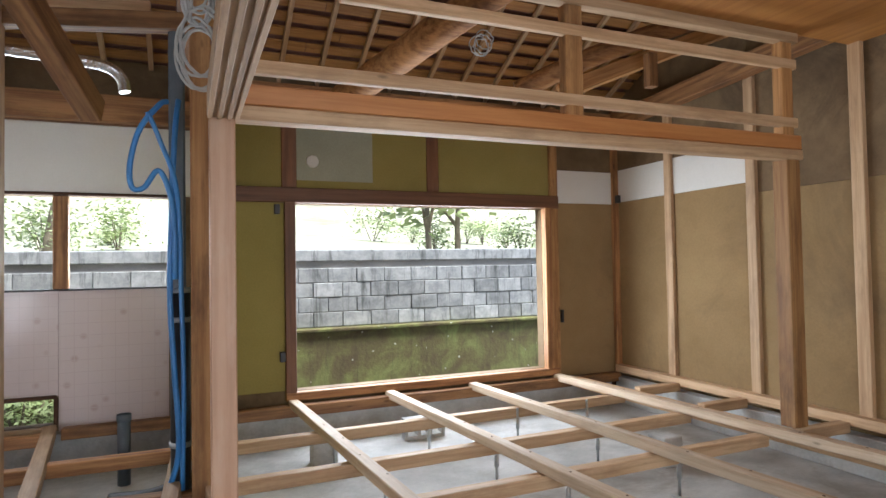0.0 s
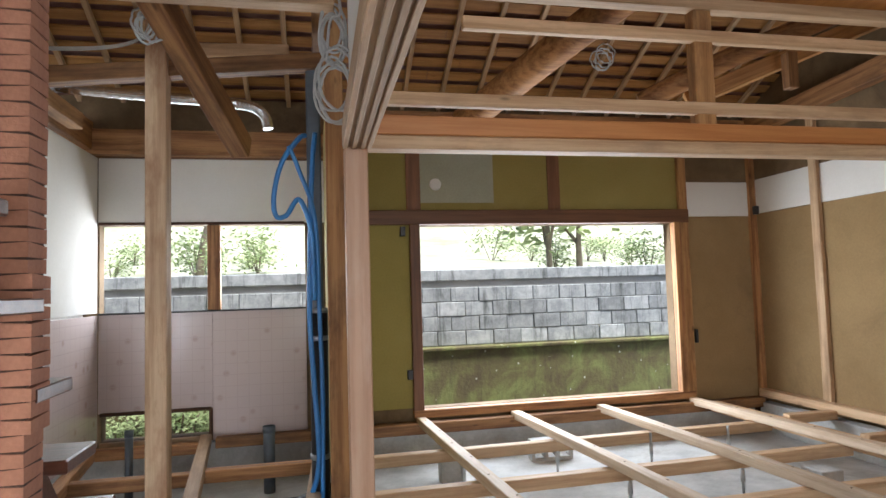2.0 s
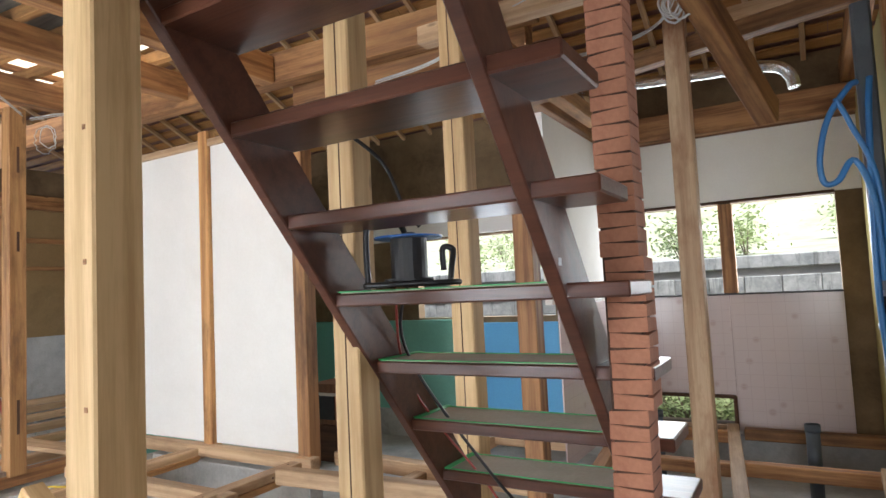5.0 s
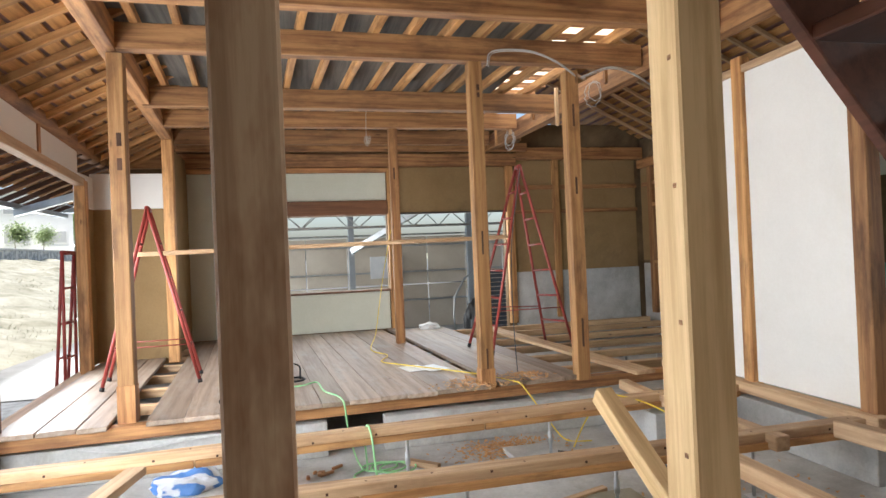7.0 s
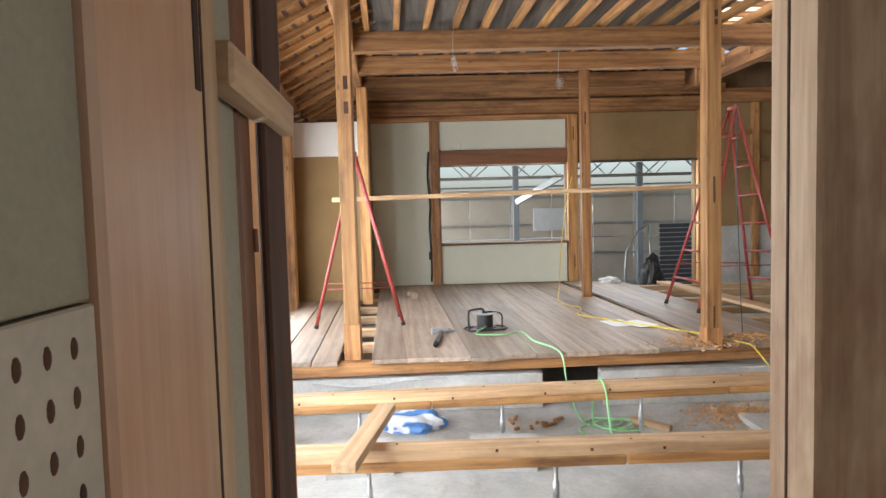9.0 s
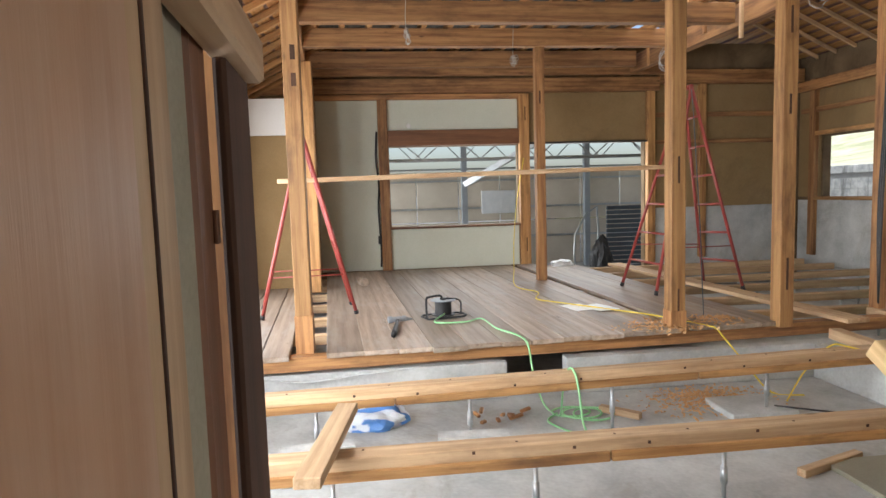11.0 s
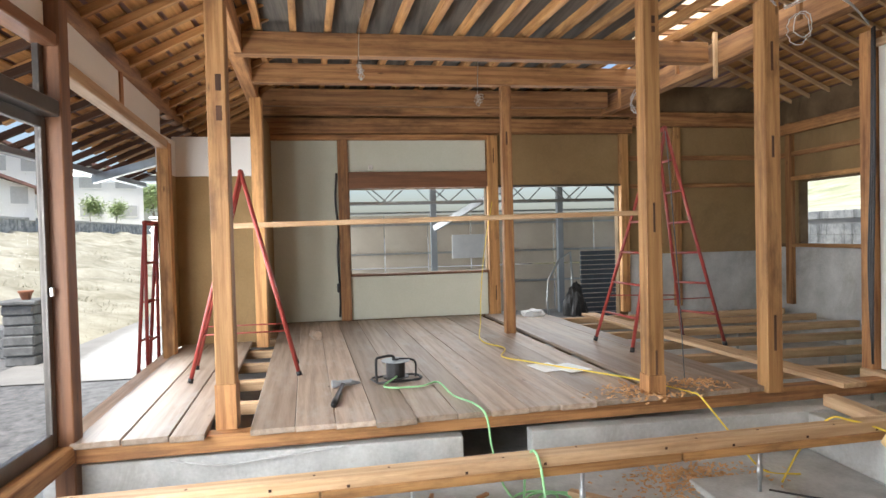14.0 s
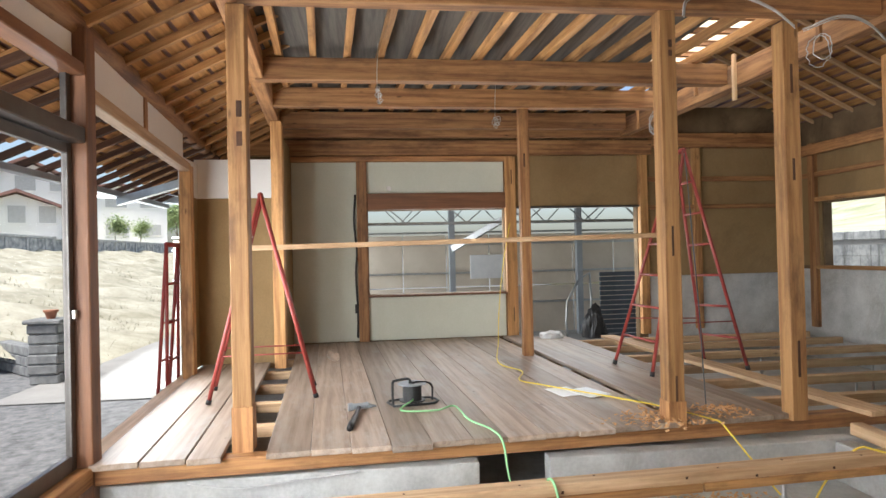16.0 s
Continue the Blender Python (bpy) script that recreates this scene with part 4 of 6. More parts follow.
# overhead frame between the rooms
for n, (a, b, w, h, m) in enumerate((
        ((-1.9, 3.3, 2.56), (0.3, 3.3, 2.56), 0.1, 0.1, "pale"), ((-1.5, 3.0, 2.44), (-1.5, 5.2, 2.44), 0.1, 0.12, "post"),
        ((-0.62, 3.2, 2.72), (-0.28, 4.6, 2.12), 0.12, 0.15, "old"), ((-0.65, 5.0, 2.93), (0.02, 5.0, 2.95), 0.05, 0.1, "pale"),
        ((-1.74, 6.12, 2.5), (0.3, 6.12, 2.5), 0.12, 0.22, "old"), ((-1.74, 4.2, 2.55), (-1.74, 6.1, 2.55), 0.12, 0.25, "old"),
        ((-1.55, 0.2, 2.78), (-1.55, 3.6, 2.78), 0.12, 0.2, "old"), ((-3.4, 0.2, 2.8), (-3.4, 3.6, 2.8), 0.12, 0.2, "old"),
        ((-3.4, 3.9, 2.68), (-1.5, 3.9, 2.68), 0.12, 0.2, "old"), ((-1.4, 2.2, 2.7), (0.3, 2.2, 2.7), 0.1, 0.14, "old"),
        ((-1.75, 4.3, 2.42), (0.25, 4.3, 2.62), 0.1, 0.1, "old"), ((0.42, 6.1, 2.75), (4.8, 6.1, 2.75), 0.12, 0.18, "old"),
        ((0.25, 3.4, 2.9), (0.25, 6.2, 2.7), 0.12, 0.18, "old"), ((4.75, 3.4, 2.9), (4.75, 6.1, 2.75), 0.12, 0.18, "old"))):
    beam("frame_beam_%d" % (n + 1), a, b, w, h, m, "old timber beam under the roof", "beam")
beam("frame_beam_15", (3.45, 5.2, 2.75), (5.0, 4.4, 3.35), 0.1, 0.14, "post", "slanting hip rafter with knots", "hip rafter")
st(link("roof_log_1", tube_bm(smooth_path([(1.5, 5.6, 2.62), (2.05, 4.7, 2.98), (2.55, 4.0, 3.3), (3.0, 3.2, 3.65)]), 0.13, 14), "old", smooth=True), "peeled reddish roof log", "beam")
st(link("roof_log_2", tube_bm(smooth_path([(3.0, 5.2, 2.72), (3.6, 4.9, 3.0), (4.5, 4.6, 3.35)]), 0.09, 12), "old", smooth=True), "peeled roof log", "beam")
for n, (x, y, z0, z1) in enumerate(((3.35, 4.9, 2.5, 2.9), (4.0, 4.6, 2.7, 3.0))):
    post("roof_strut_%d" % (n + 1), x, x + 0.09, y, y + 0.09, z0, z1, "old", "short roof strut")

for i in range(16):
    yq = -1.0 + 0.32 * i
    under(block("joist_end", -9.6, -9.2, yq, yq + 0.05, 2.83, 2.88, "pale", bevel=0.002), joists)
beam("ceiling_beam_8", (-9.4, -1.2, 2.76), (-9.4, 4.0, 2.76), 0.1, 0.13, "old", "old pine wall beam", "beam")

# hanging sticks on the girder by the roof light
for n, (x, z0, z1) in enumerate(((-8.5, 2.62, 2.92), (-8.0, 2.68, 2.9), (-7.3, 2.72, 2.98), (-6.7, 2.52, 2.95), (-5.7, 2.72, 3.0))):
    h = block("hanger_stick", x, x + 0.04, sk(x, 3.40), sk(x, 3.43), z0, z1, "pale" if n % 2 else "old", bevel=0.002)
    tagged(h, "short wooden hanger nailed to the girder", "hanger", group="hangers on the girder", kind="structure")
# Emission stands in for daylight through the sheet; the roof above is closed.
m_rl, n_, l_, b_ = mat("glowing_roof_sheet")
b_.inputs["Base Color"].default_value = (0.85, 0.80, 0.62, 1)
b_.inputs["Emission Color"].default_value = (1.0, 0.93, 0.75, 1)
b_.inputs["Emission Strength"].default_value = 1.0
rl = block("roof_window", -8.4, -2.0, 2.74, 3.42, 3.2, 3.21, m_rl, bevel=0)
st(rl, "roof sheet with a glow of its own in place of daylight", "roof light")
for n, x in enumerate([-8.3 + 0.33 * i for i in range(18)]):
    link_block("roof_batten", rl, x, x + 0.05, 2.72, 3.44, 3.12, 3.17, "old")

# ---- kitchen ----
mark = set(bpy.data.objects)
m_tile, n_, l_, b_ = mat("pink_tile_panel")
v_ = coords(n_, l_, (1, 1, 1), jitter=False)
bt_ = n_.new("ShaderNodeTexBrick")
bt_.offset = 0.0
for key, val in (("Scale", 1.0), ("Mortar Size", 0.003), ("Brick Width", 0.1), ("Row Height", 0.1), ("Mortar Smooth", 0.3)):
    bt_.inputs[key].default_value = val
l_.new(v_, bt_.inputs["Vector"])
vo_ = n_.new("ShaderNodeTexVoronoi")
vo_.inputs["Scale"].default_value = 6.0
l_.new(v_, vo_.inputs["Vector"])
rv_ = ramp(n_, [(0.1, (0.50, 0.38, 0.35)), (0.22, (0.60, 0.50, 0.48))])
l_.new(vo_.outputs["Distance"], rv_.inputs[0])
mo_ = mix(n_, l_, rv_.outputs[0], (0.55, 0.45, 0.43), bt_.outputs["Fac"])
l_.new(mo_, b_.inputs["Base Color"])
b_.inputs["Roughness"].default_value = 0.16
bump(n_, l_, b_, bt_.outputs["Fac"], 0.25, -0.002)


def tile_panel(name, x0, x1, y, z0, z1, turn=None):
    """A glossy tile board; its mesh lies in local x, y so that the tile lines run level."""
    w, h = x1 - x0, z1 - z0
    ob = link(name, box_bm(w, h, 0.012, 0.001), m_tile)
    ob.matrix_basis = Matrix.Translation(((x0 + x1) / 2, y, (z0 + z1) / 2)) @ Matrix.Rotation(radians(90), 4, "X") if turn is None else turn
    return st(ob, "glossy pink tile-pattern wall board", "tile board")


tile_panel("tile_board_1", -0.80, 0.02, 6.225, -0.14, 1.0)
tile_panel("tile_board_2", -1.74, -0.802, 6.225, 0.15, 1.0)
tile_panel("tile_board_3", 0, 1.6, 0, 0, 1.12, Matrix.Translation((-1.745, 5.4, 0.44)) @ Matrix.Rotation(radians(90), 4, "Z") @ Matrix.Rotation(radians(90), 4, "X"))
beam("trim_1", (-1.74, 6.205, 1.008), (0.02, 6.205, 1.008), 0.03, 0.016, "black", "black trim under the kitchen window", "trim")
beam("trim_2", (-1.74, 6.205, 1.795), (0.02, 6.205, 1.795), 0.05, 0.025, "dark", "dark window head trim", "trim")
beam("trim_3", (-1.72, 6.2, 0.145), (-0.81, 6.2, 0.145), 0.03, 0.03, "dark", "dark frame of the low window", "trim")
beam("trim_4", (-0.815, 6.2, -0.1), (-0.815, 6.2, 0.14), 0.03, 0.03, "dark", "dark frame of the low window", "trim")
beam("trim_5", (-1.72, 6.2, -0.11), (-0.81, 6.2, -0.11), 0.04, 0.04, "pale", "pale sill of the low window", "trim")
post("window_mullion", -0.84, -0.73, 6.2, 6.29, 1.015, 1.78, "old", "brown timber mullion between the kitchen windows")
beam("trim_6", (-1.76, 6.19, 2.405), (0.3, 6.19, 2.405), 0.04, 0.05, "brown", "brown rail above the white plaster", "trim")
for n, (a, b) in enumerate((((-1.7, 5.95, -0.13), (-0.8, 5.95, -0.13)), ((-1.5, 4.3, -0.13), (-1.72, 6.0, -0.13)), ((-0.62, 4.2, -0.1), (-0.84, 6.1, -0.1)), ((-1.6, 5.1, -0.15), (-0.7, 5.1, -0.15)),
                            ((-0.7, 5.15, -0.15), (0.2, 5.15, -0.15)), ((-0.75, 6.05, -0.12), (0.2, 6.05, -0.12)), ((0.05, 3.2, -0.1), (0.12, 5.1, -0.1)), ((-1.5, 4.25, -0.12), (0.2, 4.25, -0.16)), ((0.35, 3.4, -0.1), (0.27, 4.6, -0.1)))):
    beam("kitchen_beam_%d" % (n + 1), a, b, 0.09, 0.09, "pale" if n in (2, 6, 8) else "old", "timber floor beam over the pipe trench", "floor beam")


def stand_pipe(at, h, r, material, label):
    g = empty("drain_pipe", at)
    tagged(g, label, "pipe")
    part("pipe", tube_bm([at, (at[0], at[1], at[2] + h)], r, 16), material, g, smooth=True)
    part("collar", tube_bm([(at[0], at[1], at[2] + h - 0.05), (at[0], at[1], at[2] + h)], r * 1.12, 16), material, g, smooth=True)
    return g


stand_pipe((-0.27, 5.55, SLAB), 0.52, 0.045, "greypipe", "dark grey upright drain pipe in the floor")
stand_pipe((-1.32, 5.6, SLAB), 0.55, 0.03, "greypipe", "thin dark grey upright pipe in the floor")
dp = empty("drain_branch", (-0.1, 4.9, SLAB))
tagged(dp, "black drain pipes lying in the floor trench", "pipe")
part("pipe", tube_bm(smooth_path([(-1.3, 4.75, -0.36), (-0.6, 4.8, -0.36), (-0.05, 4.9, -0.34)]), 0.06, 14), "greypipe", dp, smooth=True)
part("elbow", tube_bm(smooth_path([(-0.3, 4.9, -0.34), (-0.05, 4.85, -0.33), (0.12, 4.85, -0.28), (0.15, 4.8, -0.2)]), 0.065, 14), "black", dp, smooth=True)

riser = empty("pipe_riser", (0.1, 4.3, SLAB))
tagged(riser, "black sleeved riser pipe with clamps and blue hoses", "pipe")
part("sleeve", tube_bm([(0.13, 4.3, -0.42), (0.135, 4.3, 1.03)], 0.055, 16), "black", riser, smooth=True)
under(block("duct", 0.075, 0.165, 4.29, 4.37, 1.03, 2.6, "greypipe", bevel=0.012), riser)
for z in (1.02, 0.85, 0.13):
    part("clamp", tube_bm([(0.13, 4.3, z), (0.13, 4.3, z + 0.03)], 0.06, 16), "steel", riser, "metal clamp", smooth=True)
part("blue_hose", tube_bm(smooth_path([(-0.05, 4.7, -0.35), (0.02, 4.35, -0.2), (0.12, 4.22, 0.1), (0.10, 4.22, 0.6), (0.08, 4.23, 1.0), (0.09, 4.24, 1.5), (0.11, 4.25, 1.95), (0.13, 4.27, 2.15)]), 0.016, 10), "bluepipe", riser, "blue water hose", smooth=True)
part("blue_hose", tube_bm(smooth_path([(0.11, 4.21, 1.1), (0.10, 4.22, 1.5), (0.03, 4.22, 1.72), (-0.05, 4.2, 1.62), (-0.11, 4.2, 1.62), (-0.12, 4.2, 1.75), (-0.07, 4.2, 1.95), (0.03, 4.22, 2.1), (0.07, 4.25, 2.13)]), 0.016, 10), "bluepipe", riser, "blue water hose loop", smooth=True)
part("blue_hose", tube_bm(smooth_path([(0.14, 4.22, -0.1), (0.15, 4.215, 0.5), (0.14, 4.22, 1.0), (0.12, 4.23, 1.6), (0.03, 4.22, 1.9), (-0.03, 4.2, 2.05)]), 0.014, 10), "bluepipe", riser, "blue water hose", smooth=True)

duct_pts = smooth_path([(-2.3, 4.9, 2.66), (-1.56, 4.9, 2.59), (-1.0, 4.9, 2.55), (-0.5, 4.9, 2.52), (-0.3, 4.9, 2.49), (-0.22, 4.89, 2.42), (-0.2, 4.88, 2.33)], 14)
st_d = link("foil_duct", tube_bm(duct_pts, [0.036 + 0.003 * (i % 2) for i in range(len(duct_pts))], 14), "foil", smooth=False)
tagged(st_d, "silver flexible foil duct slung under the roof", "duct")


move_new(mark)


def wire_coil(name, centre, r, turns, material, label, category, squash=1.0, thick=0.006, tilt=0.0, seed=1):
    """Loose turns of cable that hang in a bundle."""
    rr = random.Random(seed)
    g = empty(name, centre)
    tagged(g, label, category)
    for k in range(turns):
        cx, cz, rad = rr.uniform(-0.03, 0.03), rr.uniform(-0.04, 0.04), r * rr.uniform(0.75, 1.1)
        pts = []
        for i in range(25):
            a = 2 * math.pi * i / 24
            pts.append(Vector(centre) + Vector((cx + rad * math.cos(a) * squash, rr.uniform(-0.012, 0.012) + k * 0.008 + rad * math.cos(a) * tilt, cz + rad * math.sin(a))))
        part("cable_turn", tube_bm(pts, thick, 6), material, g, smooth=True)
    return g


wc = wire_coil("cable_coil", (0.3, 3.3, 2.14), 0.15, 6, "cablegrey", "grey cable coil hanging on the lintel", "cable", 0.62, 0.007, 0.1, 3)
part("cable_tail", tube_bm(smooth_path([(0.26, 3.3, 2.25), (0.28, 3.3, 2.45), (0.33, 3.3, 2.5), (0.3, 3.3, 2.7)]), 0.007, 6), "cablegrey", wc, smooth=True)
wire_coil("cable_coil", (0.3, 3.32, 2.4), 0.13, 5, "cablegrey", "grey cable coil hanging above another", "cable", 0.5, 0.007, 0.1, 4)
wire_coil("cable_ring", (2.22, 4.32, 2.76), 0.075, 4, "cablegrey", "small grey wire ring under the rafters", "cable", 1.0, 0.005, 0.0, 6)
wc = wire_coil("cable_coil", (-1.9, 1.75, 2.5), 0.15, 7, "cablegrey", "thick bundle of grey cable hanging from a beam", "cable", 0.45, 0.009, 0.3, 9)
for tip in ((-1.57, 1.8, 2.75), (-1.57, 1.72, 2.82)):
    part("cable_tail", tube_bm(smooth_path([(-1.9, 1.75, 2.63), (-1.8, 1.76, 2.72), tip, (tip[0] + 0.25, tip[1], tip[2] + 0.05)]), 0.008, 6), "cablegrey", wc, smooth=True)
wire_coil("cable_coil", (-5.18, 2.97, 2.46), 0.11, 2, "cablegrey", "loose grey cable loop hanging by a post", "cable", 0.4, 0.0035, 0.5, 12)
wire_coil("cable_coil", (-0.62, 3.62, 2.52), 0.07, 5, "cablegrey", "grey cable knot on the kitchen post", "cable", 0.7, 0.006, 0.2, 14)
wire_coil("wire_ring", (-8.3, sk(-8.3, 3.53), 2.665), 0.11, 4, "cablegrey", "wire ring below the girder", "cable", 0.8, 0.004, 0.3, 15)
for n, (x, y, top) in enumerate(((-6.7, sk(-6.7, 0.1), 3.0), (-7.8, sk(-7.8, 1.45), 3.0))):
    g = wire_coil("hanging_wire", (x, y, 2.55), 0.045, 4, "wire", "thin lamp wire hanging from a joist, coiled at the end", "wire", 1.0, 0.003, 0.3, 20 + n)
    part("wire", tube_bm(smooth_path([(x, y, 2.58), (x + 0.01, y, 2.75), (x, y + 0.015, top)]), 0.003, 6), "wire", g, smooth=True)
for n, pts in enumerate(([(-1.75, 4.2, 2.62), (-1.2, 4.1, 2.56), (-0.8, 4.05, 2.6), (-0.6, 3.75, 2.68)], [(-2.6, 3.8, 2.6), (-2.0, 3.6, 2.55), (-1.5, 3.3, 2.55), (-1.0, 3.2, 2.6)],
                         [(-5.2, 2.86, 2.62), (-5.15, 3.1, 2.7), (-5.2, 3.35, 2.68), (-5.45, 3.76, 2.62)], [(-5.21, 2.0, 2.7), (-5.2, 2.05, 2.82), (-5.15, 2.35, 2.82), (-5.15, 2.6, 2.74), (-5.2, 2.8, 2.64)])):
    g = empty("cable_run", pts[0])
    tagged(g, "bundle of grey cables strung along the beams", "cable")
    for k in range(3):
        part("cable", tube_bm(smooth_path([(p[0] + 0.012 * math.cos(k * 1.6), p[1] + 0.012 * k, p[2] + 0.012 * math.sin(k * 1.6)) for p in pts]), 0.0038, 6), "cablegrey", g, smooth=True)
g = empty("cable_run", (-5.48, 3.82, 0))
tagged(g, "dark cables that hang down the partition's end post", "cable")
for k in range(3):
    part("cable", tube_bm(smooth_path([(-5.47 + 0.02 * k, 3.82 - 0.01 * k, 2.6), (-5.48 + 0.015 * k, 3.81, 1.6), (-5.5 + 0.03 * k, 3.80 - 0.01 * k, 0.8), (-5.47, 3.8, 0.05 + 0.05 * k)]), 0.009, 6), "black", g, smooth=True)

# wall fittings of the garden room
mark = set(bpy.data.objects)
for n, (x, z) in enumerate(((0.935, 1.70), (0.975, 0.34))):
    g = block("outlet_box", x - 0.025, x + 0.025, 6.15, 6.2, z - 0.045, z + 0.045, "black", bevel=0.004)
    tagged(g, "small black cable box on the olive wall", "outlet box")
tagged(block("outlet_box", 4.74, 4.79, 6.1, 6.15, 1.84, 1.93, "black", bevel=0.006), "small black cable box in the corner", "outlet box")
tagged(block("outlet_box", 4.0, 4.03, 6.17, 6.204, 0.5, 0.64, "black", bevel=0.004), "small black cable box on the clay wall", "outlet box")
g = link("vent_cap", tube_bm([(1.27, 6.204, 2.16), (1.27, 6.17, 2.16)], [0.06, 0.055], 24), "white", smooth=False)
tagged(g, "round white vent cap on the olive wall", "vent cap")
move_new(mark)
g = link("vent_cap", tube_bm([(-9.72, 0.18, 2.06), (-9.70, 0.18, 2.06)], [0.035, 0.03], 16), "white")
tagged(g, "small white knob on the green plaster", "vent cap")
g = empty("conduit", (-9.70, -0.28, 0))
tagged(g, "black flexible conduit with an outlet on the wall stud", "conduit")
part("hose", tube_bm(smooth_path([(-9.70, -0.28, 0.05), (-9.69, -0.27, 0.35), (-9.69, -0.29, 0.9), (-9.70, -0.27, 1.2), (-9.69, -0.3, 1.6), (-9.7, -0.28, 1.98)]), 0.014, 8), "black", g, smooth=True)
under(block("outlet", -9.72, -9.68, -0.31, -0.25, 0.38, 0.5, "black", bevel=0.005), g)


# ---- staircase ----
def stairs():
    g = empty("staircase", (-1.1, 2.9, 0))
    tagged(g, "steep open staircase of dark red-brown varnished wood with taped treads", "staircase")
    for x in (-1.53, -0.745):
        bm = bmesh.new()
        lo = [(y, 1.604 - (y - 1.606) / 0.85) for y in (0.32, 3.09)]
        pts = [(lo[0][0], lo[0][1]), (lo[1][0], lo[1][1]), (lo[1][0] + 0.24, lo[1][1]), (lo[0][0] + 0.24, lo[0][1])]
        a = [bm.verts.new((x, p[0], p[1])) for p in pts]
        b = [bm.verts.new((x + 0.04, p[0], p[1])) for p in pts]
        bm.faces.new(a)
        bm.faces.new(b[::-1])
        for k in range(4):
            bm.faces.new((a[k], b[k], b[(k + 1) % 4], a[(k + 1) % 4]))
        bmesh.ops.recalc_face_normals(bm, faces=bm.faces[:])
        bmesh.ops.bevel(bm, geom=bm.edges[:], offset=0.004, segments=1, affect="EDGES")
        link("stringer", bm, "stair", g)
    for k in range(-5, 6):
        y, z = 1.606 + 0.2066 * k, 1.604 - 0.243 * k
        tr = under(block("tread", -1.51, -0.54, y, y + 0.25, z, z + 0.042, "stair", bevel=0.005), g)
        if k >= 2:
            c = link_block("cover", tr, -1.48, -0.76, y + 0.012, y + 0.235, z + 0.042, z + 0.046, "card", "grey protection board")
            for y0, y1 in ((y - 0.001, y + 0.010), (y + 0.232, y + 0.246)):
                link_block("tape", tr, -1.48, -0.76, y0, y1, z + 0.046, z + 0.0485, "tape", "green masking tape")
            link_block("tape", tr, -1.485, -1.455, y, y + 0.248, z + 0.0486, z + 0.051, "tape", "green masking tape")
    under(block("bolt_cap", -0.70, -0.698, 1.955, 1.975, 1.205, 1.225, "steel"), g)
    return g


stairs()


def cable_reel(at, r, h, disc, label, turn=0):
    """A cable drum in a bent tube frame; it stands on its flange."""
    g = empty("cable_reel", at)
    tagged(g, label, "cable reel")
    x, y, z = at
    R = Matrix.Rotation(radians(turn), 4, "Z")

    def W(px, py, pz):
        return Vector(at) + R @ Vector((px, py, pz))

    part("drum", tube_bm([W(0, 0, 0.03), W(0, 0, 0.03 + h)], r * 0.8, 24), "black", g, "black wound cable", smooth=False)
    part("flange", tube_bm([W(0, 0, 0.022), W(0, 0, 0.03)], r * 1.1, 28), "black", g)
    part("flange", tube_bm([W(0, 0, 0.03 + h), W(0, 0, 0.036 + h)], r * (1.5 if disc == "bluedisc" else 1.2), 28), disc, g, "thin round flange")
    part("hub", tube_bm([W(0, 0, 0.036 + h), W(0, 0, 0.05 + h)], r * 0.3, 16), "black", g)
    f = r * 1.75
    part("frame", tube_bm(smooth_path([W(-f, -r, 0.012), W(f, -r, 0.012), W(f, r, 0.012), W(-f, r, 0.012), W(-f, -r, 0.012)], 3), 0.009, 8), "black", g, "black tube frame", smooth=True)
    top = 0.05 + h * 1.2
    part("handle", tube_bm(smooth_path([W(-f, -r * 0.5, 0.012), W(-f * 1.02, -r * 0.5, top * 0.5), W(-f, -r * 0.5, top * 0.92), W(-f * 0.85, -r * 0.5, top), W(-f * 0.3, -r * 0.5, top * 1.04), W(-f * 0.12, -r * 0.3, top * 0.93), W(-f * 0.08, 0, 0.04 + h)]), 0.010, 8), "black", g, "black tube handle", smooth=True)
    if disc == "bluedisc":
        part("handle", tube_bm(smooth_path([W(f, -r * 0.6, 0.012), W(f * 1.05, -r * 0.5, h * 0.5), W(f * 1.1, 0, h * 0.9), W(f * 0.85, 0, h * 0.95), W(f * 0.85, 0, h * 0.4)]), 0.010, 8), "black", g, "black tube handle", smooth=True)
    else:
        part("handle", tube_bm(smooth_path([W(f, 0, 0.012), W(f * 1.01, 0, h * 0.6), W(f, 0, h), W(f * 0.8, 0, h + 0.03), W(r * 0.3, 0, h + 0.045)]), 0.008, 8), "black", g, "black tube stay", smooth=True)
    return g


Z2 = 1.604 - 0.243 * 2 + 0.052
cable_reel((-1.27, 2.13, Z2), 0.075, 0.13, "bluedisc", "black cable reel with a blue flange on a stair tread", 30)
cable_reel((-6.1, 0.2, 0.0), 0.092, 0.12, "greysteel", "black cable reel in a tube frame on the floorboards", 100)
g = empty("stair_cords", (-1.4, 2.3, 0.8))
tagged(g, "red and black cords that hang through the stairs", "cord")
part("cord", tube_bm(smooth_path([(-1.3, 2.2, Z2 + 0.1), (-1.45, 2.35, 0.95), (-1.25, 2.6, 0.45), (-1.05, 2.8, 0.1), (-1.0, 2.9, -0.2)]), 0.006, 6), "black", g, smooth=True)
part("cord", tube_bm(smooth_path([(-1.35, 2.15, Z2 + 0.05), (-1.5, 2.45, 0.8), (-1.3, 2.75, 0.3), (-1.2, 2.9, -0.1)]), 0.005, 6), "red", g, smooth=True)
part("cord", tube_bm(smooth_path([(-1.5, 2.0, 1.75), (-1.35, 2.1, 1.6), (-1.3, 2.15, 1.45), (-1.25, 2.17, Z2 + 0.2)]), 0.007, 6), "black", g, smooth=True)


